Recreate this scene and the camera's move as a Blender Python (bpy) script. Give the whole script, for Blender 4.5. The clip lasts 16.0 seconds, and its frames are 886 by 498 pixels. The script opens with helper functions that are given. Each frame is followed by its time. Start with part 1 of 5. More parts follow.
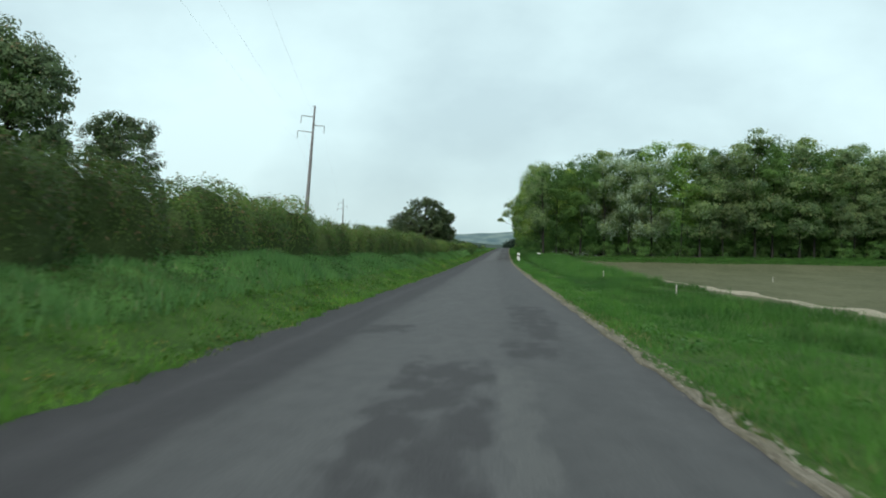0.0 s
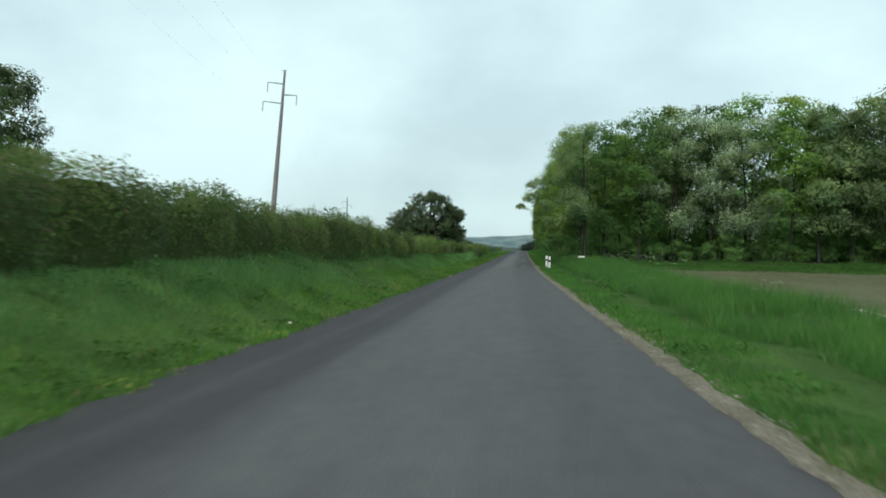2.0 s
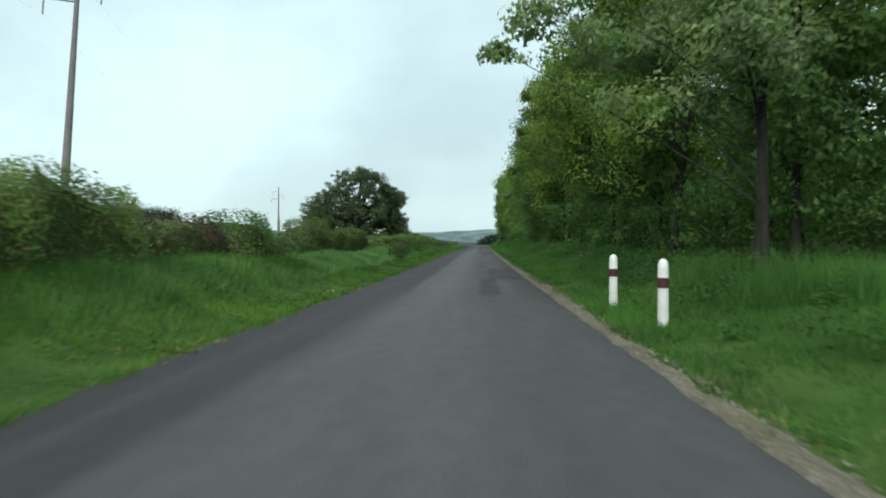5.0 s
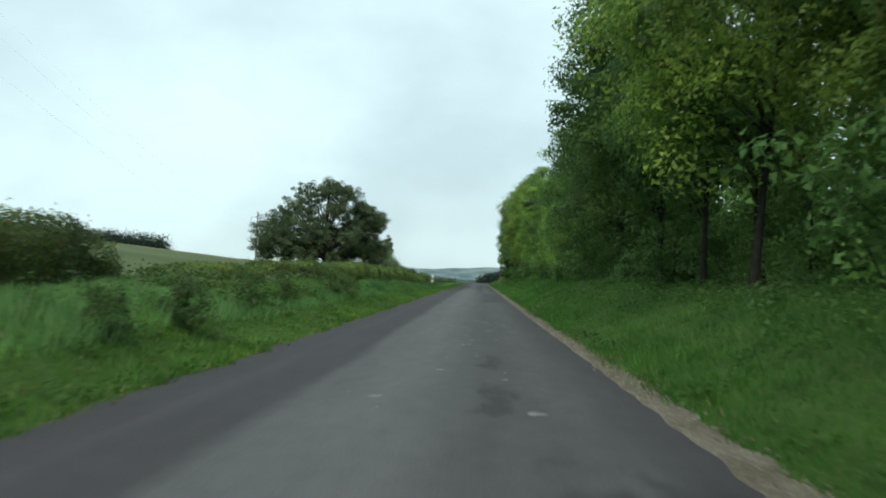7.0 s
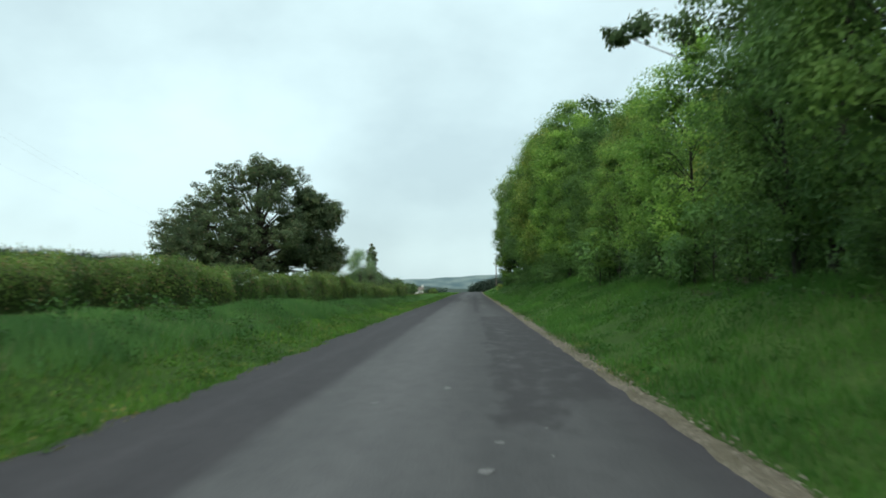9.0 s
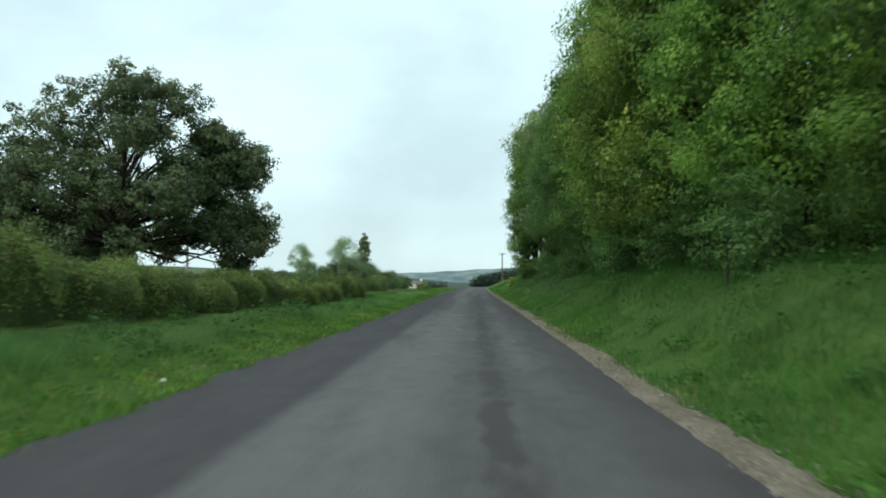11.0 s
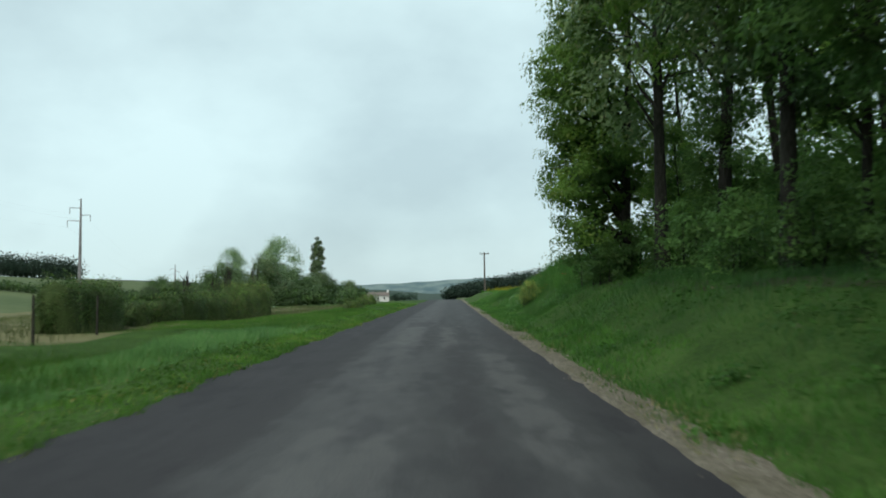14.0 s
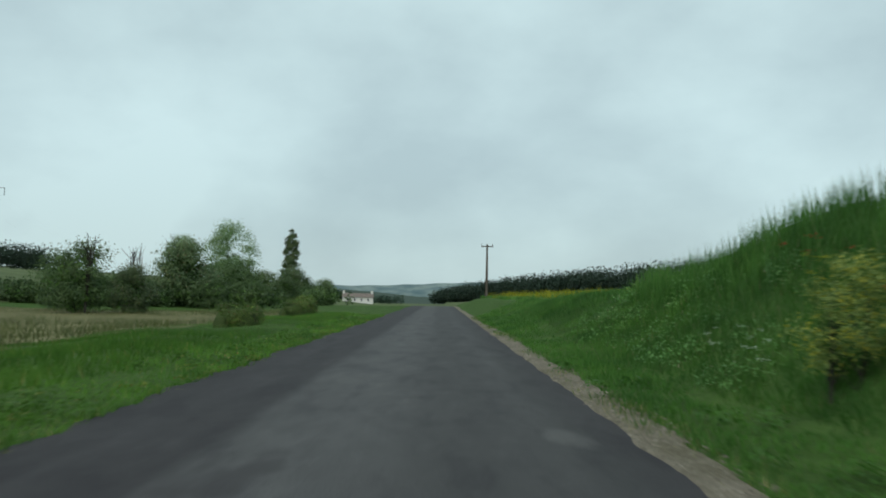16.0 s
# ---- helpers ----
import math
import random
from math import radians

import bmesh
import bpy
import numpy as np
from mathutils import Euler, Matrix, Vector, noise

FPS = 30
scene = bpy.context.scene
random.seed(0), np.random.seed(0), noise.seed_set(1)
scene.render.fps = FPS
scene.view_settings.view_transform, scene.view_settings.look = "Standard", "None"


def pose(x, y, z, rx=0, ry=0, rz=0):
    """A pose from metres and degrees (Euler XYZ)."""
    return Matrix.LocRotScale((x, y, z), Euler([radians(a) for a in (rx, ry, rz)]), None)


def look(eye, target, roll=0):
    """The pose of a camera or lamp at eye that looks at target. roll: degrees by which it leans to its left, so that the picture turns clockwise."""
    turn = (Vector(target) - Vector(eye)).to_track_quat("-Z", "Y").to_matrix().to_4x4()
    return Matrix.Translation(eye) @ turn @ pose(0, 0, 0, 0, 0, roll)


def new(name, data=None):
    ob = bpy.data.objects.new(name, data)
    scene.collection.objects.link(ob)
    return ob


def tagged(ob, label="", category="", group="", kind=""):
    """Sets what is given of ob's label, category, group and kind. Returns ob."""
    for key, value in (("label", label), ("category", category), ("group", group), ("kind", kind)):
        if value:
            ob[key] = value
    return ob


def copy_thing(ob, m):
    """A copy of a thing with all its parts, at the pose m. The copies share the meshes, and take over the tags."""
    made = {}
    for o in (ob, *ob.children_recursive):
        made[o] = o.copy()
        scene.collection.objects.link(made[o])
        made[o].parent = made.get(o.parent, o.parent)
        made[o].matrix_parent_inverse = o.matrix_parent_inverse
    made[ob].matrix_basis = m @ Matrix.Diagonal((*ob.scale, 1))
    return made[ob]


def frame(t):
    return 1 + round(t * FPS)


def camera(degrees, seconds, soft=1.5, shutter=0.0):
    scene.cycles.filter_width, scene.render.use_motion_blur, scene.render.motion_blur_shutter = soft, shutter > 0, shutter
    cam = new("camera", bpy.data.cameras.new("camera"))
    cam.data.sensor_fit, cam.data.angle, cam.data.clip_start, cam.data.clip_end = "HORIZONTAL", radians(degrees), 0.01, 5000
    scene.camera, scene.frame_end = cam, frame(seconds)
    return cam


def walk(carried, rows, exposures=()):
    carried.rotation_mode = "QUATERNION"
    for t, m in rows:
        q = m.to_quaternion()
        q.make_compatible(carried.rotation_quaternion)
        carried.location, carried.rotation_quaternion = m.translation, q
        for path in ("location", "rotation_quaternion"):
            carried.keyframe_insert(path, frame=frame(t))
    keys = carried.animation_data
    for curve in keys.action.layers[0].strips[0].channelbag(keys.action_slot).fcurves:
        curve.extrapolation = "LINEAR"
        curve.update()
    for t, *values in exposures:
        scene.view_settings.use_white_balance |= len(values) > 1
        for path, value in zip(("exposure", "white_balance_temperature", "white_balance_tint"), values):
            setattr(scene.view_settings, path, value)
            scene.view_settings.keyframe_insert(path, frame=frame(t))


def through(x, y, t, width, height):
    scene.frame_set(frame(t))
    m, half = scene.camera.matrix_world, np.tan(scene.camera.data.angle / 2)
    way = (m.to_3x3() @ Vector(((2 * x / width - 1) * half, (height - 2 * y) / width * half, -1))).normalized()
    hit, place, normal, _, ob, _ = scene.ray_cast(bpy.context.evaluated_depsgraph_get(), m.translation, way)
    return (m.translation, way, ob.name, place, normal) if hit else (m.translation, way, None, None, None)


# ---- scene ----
cam = camera(54.0, 16.0, soft=1.8, shutter=0.2)

PATH = [
    (0.0, 0.00, -0.00, 1.200, -0.26, 0.83, 3.95),
    (0.5, -0.10, 9.17, 1.116, 0.31, -0.68, 4.59),
    (1.0, -0.19, 18.33, 1.036, 0.47, 0.99, 4.80),
    (1.5, -0.29, 27.50, 0.958, -0.27, 0.94, 4.89),
    (2.0, -0.38, 36.67, 0.879, -0.07, 0.99, 5.03),
    (2.5, -0.46, 45.84, 0.797, 0.65, 1.17, 4.25),
    (3.0, -0.53, 55.00, 0.729, -0.41, 1.67, 3.71),
    (3.5, -0.62, 64.16, 0.689, -1.33, 0.17, 3.58),
    (4.0, -0.69, 73.33, 0.661, -1.45, -0.14, 3.20),
    (4.5, -0.74, 82.50, 0.625, -1.03, -0.11, 2.72),
    (5.0, -0.77, 91.67, 0.590, -0.33, -0.03, 2.24),
    (5.5, -0.78, 100.84, 0.562, 0.40, 0.24, 1.90),
    (6.0, -0.77, 110.01, 0.547, 0.92, 0.91, 1.82),
    (6.5, -0.75, 119.18, 0.549, 0.97, 1.30, 2.11),
    (7.0, -0.73, 128.34, 0.569, 2.10, 1.80, 2.20),
    (7.5, -0.70, 137.49, 0.596, 2.94, 0.16, 2.22),
    (8.0, -0.67, 146.64, 0.630, 2.97, 0.34, 2.02),
    (8.5, -0.65, 155.78, 0.667, 2.81, 0.27, 1.58),
    (9.0, -0.63, 164.91, 0.704, 2.74, -0.53, 1.62),
    (9.5, -0.62, 174.05, 0.747, 2.63, -0.25, 1.75),
    (10.0, -0.58, 183.18, 0.790, 2.52, -0.03, 1.88),
    (10.5, -0.54, 192.32, 0.832, 2.41, 0.03, 1.91),
    (11.0, -0.47, 201.46, 0.867, 2.33, -0.09, 1.74),
    (11.5, -0.40, 210.60, 0.894, 2.31, -0.55, 1.28),
    (12.0, -0.32, 219.74, 0.916, 2.36, -1.13, 0.42),
    (12.5, -0.26, 228.89, 0.943, 2.50, -1.32, 0.23),
    (13.0, -0.22, 238.02, 0.965, 2.76, 0.50, 0.09),
    (13.5, -0.21, 247.15, 0.996, 2.91, -0.03, -0.09),
    (14.0, -0.19, 256.26, 1.035, 3.03, -0.81, -0.15),
    (14.5, -0.16, 265.37, 1.080, 2.81, 0.09, -0.10),
    (15.0, -0.11, 274.47, 1.143, 3.01, 0.64, -0.50),
    (15.5, -0.05, 283.58, 1.191, 3.14, 0.55, -0.71),
    (16.0, 0.00, 292.68, 1.200, 3.27, 1.08, -0.82),
]
walk(cam, [(t, pose(x, y, z, 0, 0, yaw) @ pose(0, 0, 0, 90 + pitch) @ pose(0, 0, 0, 0, 0, roll)) for t, x, y, z, pitch, roll, yaw in PATH],
     exposures=[(0.0, 0.03), (2.5, 0.06), (3.5, 0.11), (7.0, 0.11), (9.0, 0.08), (11.5, 0.21), (12.0, 0.19), (12.6, 0.08), (13.5, -0.02), (16.0, -0.33)])

# ---- sky and sun: an overcast day ----
world = bpy.data.worlds.new("overcast_sky")
scene.world = world
world.use_nodes = True
wn, wl = world.node_tree.nodes, world.node_tree.links
wn.clear()
w_out, w_bg = wn.new("ShaderNodeOutputWorld"), wn.new("ShaderNodeBackground")
w_sky = wn.new("ShaderNodeTexSky")
w_sky.sky_type, w_sky.sun_disc = "NISHITA", False
w_sky.sun_elevation, w_sky.sun_rotation = radians(48), radians(200)
w_co, w_map = wn.new("ShaderNodeTexCoord"), wn.new("ShaderNodeMapping")
w_map.inputs["Scale"].default_value = (1.0, 1.0, 1.7)
w_noise, w_ramp = wn.new("ShaderNodeTexNoise"), wn.new("ShaderNodeValToRGB")
w_noise.inputs["Scale"].default_value, w_noise.inputs["Detail"].default_value, w_noise.inputs["Roughness"].default_value = 2.6, 6.0, 0.5
w_ramp.color_ramp.elements[0].position, w_ramp.color_ramp.elements[0].color = 0.36, (0.535, 0.70, 0.735, 1)
w_ramp.color_ramp.elements[1].position, w_ramp.color_ramp.elements[1].color = 0.62, (0.745, 0.965, 0.985, 1)
w_mix = wn.new("ShaderNodeMixRGB")
w_mix.blend_type = "ADD"
w_mix.inputs["Fac"].default_value = 0.012
wl.new(w_co.outputs["Generated"], w_map.inputs["Vector"])
wl.new(w_map.outputs["Vector"], w_noise.inputs["Vector"])
wl.new(w_noise.outputs["Fac"], w_ramp.inputs["Fac"])
wl.new(w_ramp.outputs["Color"], w_mix.inputs["Color1"])
wl.new(w_sky.outputs["Color"], w_mix.inputs["Color2"])
w_sep, w_low, w_dim = wn.new("ShaderNodeSeparateXYZ"), wn.new("ShaderNodeMapRange"), wn.new("ShaderNodeMixRGB")
w_low.interpolation_type = "SMOOTHSTEP"
for key, v in (("From Min", 0.0), ("From Max", 0.2), ("To Min", 0.87), ("To Max", 1.0)):
    w_low.inputs[key].default_value = v
w_dim.blend_type, w_dim.inputs["Fac"].default_value = "MULTIPLY", 1.0
wl.new(w_co.outputs["Generated"], w_sep.inputs["Vector"])
wl.new(w_sep.outputs["Z"], w_low.inputs["Value"])
wl.new(w_mix.outputs["Color"], w_dim.inputs["Color1"])
wl.new(w_low.outputs["Result"], w_dim.inputs["Color2"])
wl.new(w_dim.outputs["Color"], w_bg.inputs["Color"])
w_bg.inputs["Strength"].default_value = 1.0
wl.new(w_bg.outputs["Background"], w_out.inputs["Surface"])
sun = new("sun", bpy.data.lights.new("sun", "SUN"))
sun.data.energy, sun.data.angle, sun.data.color = 2.3, radians(45), (1.0, 0.97, 0.92)
sun.matrix_world = look((-34, -160, 185), (0, 0, 0))


# ---- materials ----
def node_material(name):
    m = bpy.data.materials.new(name)
    m.use_nodes = True
    n = m.node_tree.nodes
    return m, n, m.node_tree.links, n["Principled BSDF"]


def ramp_node(n, stops):
    r = n.new("ShaderNodeValToRGB")
    while len(r.color_ramp.elements) < len(stops):
        r.color_ramp.elements.new(0.5)
    for e, (p, c) in zip(r.color_ramp.elements, stops):
        e.position, e.color = p, (*c, 1)
    return r


def noise_node(n, l, scale, detail=4, vector=None, stretch=None):
    t = n.new("ShaderNodeTexNoise")
    t.inputs["Scale"].default_value, t.inputs["Detail"].default_value = scale, detail
    if vector is None:
        vector = n.new("ShaderNodeTexCoord").outputs["Object"]
    if stretch:
        mp = n.new("ShaderNodeMapping")
        mp.inputs["Scale"].default_value = stretch
        l.new(vector, mp.inputs["Vector"])
        vector = mp.outputs["Vector"]
    l.new(vector, t.inputs["Vector"])
    return t


def leaf_material(name, dark, light, accent=None, accent_share=0.06, through=0.35, rough=0.55, clump=1.3, depth=0.7):
    """Leaves or blades: a little change from leaf to leaf, more from clump to clump and over the whole plant, and light that shines through."""
    dark, light = [(c[0] * 0.84, c[1], c[2]) for c in (dark, light)]
    low, high = [tuple(d + (e - d) * k for d, e in zip(dark, light)) for k in (0.2, 0.85)]
    m, n, l, b = node_material(name)
    geo, info = n.new("ShaderNodeNewGeometry"), n.new("ShaderNodeObjectInfo")
    stops = [(0.0, low), (1.0 - accent_share if accent else 1.0, high)]
    if accent:
        stops += [(1.0 - accent_share + 0.004, accent), (1.0, accent)]
    r = ramp_node(n, stops)
    l.new(geo.outputs["Random Per Island"], r.inputs["Fac"])
    colour = r.outputs["Color"]
    # cloudy tones: clump variety, plus lit boughs and shaded hollows put into colour
    for scale, lo, hi in ((0.4, (0.62, 0.68, 0.66), (1.32, 1.22, 1.05)), (clump, (0.66, 0.70, 0.72), (1.32, 1.24, 1.10))):
        cloud = noise_node(n, l, scale, 3)
        tone = ramp_node(n, [(0.34, lo), (0.66, hi)])
        mix = n.new("ShaderNodeMixRGB")
        mix.blend_type = "MULTIPLY"
        mix.inputs["Fac"].default_value = depth
        l.new(cloud.outputs["Fac"], tone.inputs["Fac"])
        l.new(colour, mix.inputs["Color1"])
        l.new(tone.outputs["Color"], mix.inputs["Color2"])
        colour = mix.outputs["Color"]
    hsv = n.new("ShaderNodeHueSaturation")
    val = n.new("ShaderNodeMapRange")
    val.inputs["To Min"].default_value, val.inputs["To Max"].default_value = 0.66, 1.26
    l.new(info.outputs["Random"], val.inputs["Value"])
    l.new(val.outputs["Result"], hsv.inputs["Value"])
    l.new(colour, hsv.inputs["Color"])
    l.new(hsv.outputs["Color"], b.inputs["Base Color"])
    b.inputs["Roughness"].default_value = rough
    b.inputs["Specular IOR Level"].default_value = 0.2
    tr, sh = n.new("ShaderNodeBsdfTranslucent"), n.new("ShaderNodeMixShader")
    sh.inputs["Fac"].default_value = through
    l.new(hsv.outputs["Color"], tr.inputs["Color"])
    l.new(b.outputs["BSDF"], sh.inputs[1])
    l.new(tr.outputs["BSDF"], sh.inputs[2])
    l.new(sh.outputs["Shader"], n["Material Output"].inputs["Surface"])
    return m


def mottled(name, dark, light, scale, rough=0.9, bump=0.3, fine=8.0, metal=0.0, stretch=None):
    """A surface of two tones, mottled at two sizes, with fine relief."""
    m, n, l, b = node_material(name)
    a, f = noise_node(n, l, scale, 5, stretch=stretch), noise_node(n, l, scale * fine, 6, stretch=stretch)
    add = n.new("ShaderNodeMath")
    add.operation = "MULTIPLY_ADD"
    add.inputs[1].default_value = 0.5
    half = n.new("ShaderNodeMath")
    half.operation = "MULTIPLY"
    half.inputs[1].default_value = 0.5
    l.new(f.outputs["Fac"], half.inputs[0])
    l.new(a.outputs["Fac"], add.inputs[0])
    l.new(half.outputs[0], add.inputs[2])
    r = ramp_node(n, [(0.36, dark), (0.64, light)])
    l.new(add.outputs[0], r.inputs["Fac"])
    l.new(r.outputs["Color"], b.inputs["Base Color"])
    bp = n.new("ShaderNodeBump")
    bp.inputs["Strength"].default_value, bp.inputs["Distance"].default_value = bump, 0.05
    l.new(f.outputs["Fac"], bp.inputs["Height"])
    l.new(bp.outputs["Normal"], b.inputs["Normal"])
    b.inputs["Roughness"].default_value, b.inputs["Metallic"].default_value = rough, metal
    b.inputs["Specular IOR Level"].default_value = 0.08 if rough > 0.8 else 0.4
    return m


def asphalt_material():
    """Worn chip-sealed asphalt; the UV map holds metres across and along the road."""
    m, n, l, b = node_material("worn_asphalt")
    uv = n.new("ShaderNodeUVMap").outputs["UV"]
    sep = n.new("ShaderNodeSeparateXYZ")
    wob = noise_node(n, l, 0.55, 10, uv, (1.0, 0.25, 1.0))
    wob.inputs["Roughness"].default_value = 0.66
    shift = n.new("ShaderNodeMath")
    shift.operation = "MULTIPLY_ADD"
    shift.inputs[1].default_value = 0.5
    l.new(uv, sep.inputs["Vector"])
    l.new(wob.outputs["Fac"], shift.inputs[0])
    l.new(sep.outputs["X"], shift.inputs[2])
    across = n.new("ShaderNodeMapRange")
    across.inputs["From Min"].default_value, across.inputs["From Max"].default_value = -3.05, 2.25
    l.new(shift.outputs[0], across.inputs["Value"])
    tones = [(-3.3, 0.046), (-2.75, 0.048), (-2.6, 0.055), (-2.4, 0.048), (-1.85, 0.050), (-1.65, 0.086), (-0.9, 0.102), (-0.4, 0.088), (-0.15, 0.076), (0.1, 0.068),
             (0.4, 0.068), (0.65, 0.074), (0.95, 0.074), (1.25, 0.060), (1.74, 0.052)]
    lane = ramp_node(n, [((o + 3.3) / 5.3, (v * (0.95 if v < 0.06 else 1.01), v * (0.895 if v < 0.06 else 1.01), v * (0.96 if v < 0.06 else 1.025))) for o, v in tones])
    even = [(-3.3, 0.042), (-2.85, 0.043), (-2.68, 0.056), (-2.5, 0.044), (-2.1, 0.047), (-1.9, 0.072), (-1.5, 0.080), (0.05, 0.080), (0.3, 0.070), (1.0, 0.068), (1.3, 0.074), (1.74, 0.066)]
    calm = ramp_node(n, [((o + 3.3) / 5.3, (v * (0.89 if v < 0.06 else 0.91), v * (0.85 if v < 0.06 else 0.90), v * (0.90 if v < 0.06 else 0.915))) for o, v in even])
    l.new(across.outputs["Result"], calm.inputs["Fac"])
    far = noise_node(n, l, 0.09, 3, uv, (0.3, 1.0, 1.0))
    start = n.new("ShaderNodeMapRange")
    start.interpolation_type = "SMOOTHSTEP"
    for key, v in (("From Min", 98.0), ("From Max", 122.0), ("To Min", -0.15), ("To Max", 0.75)):
        start.inputs[key].default_value = v
    l.new(sep.outputs["Y"], start.inputs["Value"])
    vary = n.new("ShaderNodeMath")
    vary.operation, vary.use_clamp = "MULTIPLY_ADD", True
    vary.inputs[1].default_value = 0.5
    l.new(far.outputs["Fac"], vary.inputs[0])
    l.new(start.outputs["Result"], vary.inputs[2])
    mixed = n.new("ShaderNodeMixRGB")
    l.new(vary.outputs[0], mixed.inputs["Fac"])
    l.new(calm.outputs["Color"], mixed.inputs["Color1"])
    l.new(lane.outputs["Color"], mixed.inputs["Color2"])
    late = n.new("ShaderNodeMapRange")
    for key, v in (("From Min", 205.0), ("From Max", 248.0), ("To Min", 1.0), ("To Max", 0.69)):
        late.inputs[key].default_value = v
    l.new(sep.outputs["Y"], late.inputs["Value"])
    half = n.new("ShaderNodeMixRGB")
    half.blend_type, half.inputs["Fac"].default_value = "MULTIPLY", 1.0
    l.new(mixed.outputs["Color"], half.inputs["Color1"])
    l.new(late.outputs["Result"], half.inputs["Color2"])
    l.new(across.outputs["Result"], lane.inputs["Fac"])
    streak = noise_node(n, l, 1.9, 8, uv, (1.3, 0.17, 1.0))
    stain = ramp_node(n, [(0.34, (0.93, 0.93, 0.935)), (0.66, (1.06, 1.06, 1.055))])
    l.new(streak.outputs["Fac"], stain.inputs["Fac"])
    mul = n.new("ShaderNodeMixRGB")
    mul.blend_type, mul.inputs["Fac"].default_value = "MULTIPLY", 1.0
    l.new(half.outputs["Color"], mul.inputs["Color1"])
    l.new(stain.outputs["Color"], mul.inputs["Color2"])
    blotch = noise_node(n, l, 4.5, 9, uv, (1.0, 0.45, 1.0))
    blot = ramp_node(n, [(0.36, (0.93, 0.927, 0.932)), (0.5, (1.0, 1.0, 1.0)), (0.66, (1.06, 1.06, 1.055))])
    l.new(blotch.outputs["Fac"], blot.inputs["Fac"])
    mul0 = n.new("ShaderNodeMixRGB")
    mul0.blend_type, mul0.inputs["Fac"].default_value = "MULTIPLY", 1.0
    l.new(mul.outputs["Color"], mul0.inputs["Color1"])
    l.new(blot.outputs["Color"], mul0.inputs["Color2"])
    scuff = noise_node(n, l, 2.3, 9, uv, (1.0, 0.24, 1.0))
    scuffed = ramp_node(n, [(0.38, (0.74, 0.73, 0.76)), (0.47, (0.97, 0.97, 0.97)), (0.58, (1.0, 1.0, 1.0)), (0.66, (1.17, 1.17, 1.16))])
    l.new(scuff.outputs["Fac"], scuffed.inputs["Fac"])
    worn = n.new("ShaderNodeMapRange")
    for key, v in (("From Min", 195.0), ("From Max", 225.0), ("To Min", 0.0), ("To Max", 0.85)):
        worn.inputs[key].default_value = v
    l.new(sep.outputs["Y"], worn.inputs["Value"])
    mul1 = n.new("ShaderNodeMixRGB")
    mul1.blend_type = "MULTIPLY"
    l.new(worn.outputs["Result"], mul1.inputs["Fac"])
    l.new(mul0.outputs["Color"], mul1.inputs["Color1"])
    l.new(scuffed.outputs["Color"], mul1.inputs["Color2"])
    colour = mul1.outputs["Color"]
    patchy = noise_node(n, l, 3.2, 8, uv, (1.0, 0.35, 1.0))
    for name, tone, most in (("wear", (0.100, 0.099, 0.097, 1), 0.55), ("tar", (0.036, 0.034, 0.036, 1), 0.78)):
        mask = n.new("ShaderNodeAttribute")
        mask.attribute_name = name
        add = n.new("ShaderNodeMath")
        add.operation, add.inputs[1].default_value = "MULTIPLY_ADD", 2.2
        l.new(patchy.outputs["Fac"], add.inputs[0])
        l.new(mask.outputs["Fac"], add.inputs[2])
        cover = n.new("ShaderNodeMapRange")
        cover.interpolation_type = "SMOOTHSTEP"
        for key, v in (("From Min", 1.48), ("From Max", 2.05), ("To Min", 0.0), ("To Max", most)):
            cover.inputs[key].default_value = v
        l.new(add.outputs[0], cover.inputs["Value"])
        over = n.new("ShaderNodeMixRGB")
        over.inputs["Color2"].default_value = tone
        l.new(cover.outputs["Result"], over.inputs["Fac"])
        l.new(colour, over.inputs["Color1"])
        colour = over.outputs["Color"]
    grit = noise_node(n, l, 55.0, 3, uv)
    speck = ramp_node(n, [(0.35, (0.75, 0.75, 0.75)), (0.7, (1.3, 1.3, 1.28))])
    l.new(grit.outputs["Fac"], speck.inputs["Fac"])
    mul2 = n.new("ShaderNodeMixRGB")
    mul2.blend_type, mul2.inputs["Fac"].default_value = "MULTIPLY", 0.8
    l.new(colour, mul2.inputs["Color1"])
    l.new(speck.outputs["Color"], mul2.inputs["Color2"])
    l.new(mul2.outputs["Color"], b.inputs["Base Color"])
    bp = n.new("ShaderNodeBump")
    bp.inputs["Strength"].default_value, bp.inputs["Distance"].default_value = 0.35, 0.01
    l.new(grit.outputs["Fac"], bp.inputs["Height"])
    l.new(bp.outputs["Normal"], b.inputs["Normal"])
    b.inputs["Roughness"].default_value = 0.85
    b.inputs["Specular IOR Level"].default_value = 0.18
    return m


ASPHALT = asphalt_material()
CHIP = mottled("pale_worn_chip", (0.12, 0.12, 0.118), (0.26, 0.26, 0.255), 9, 0.9, 0.3)


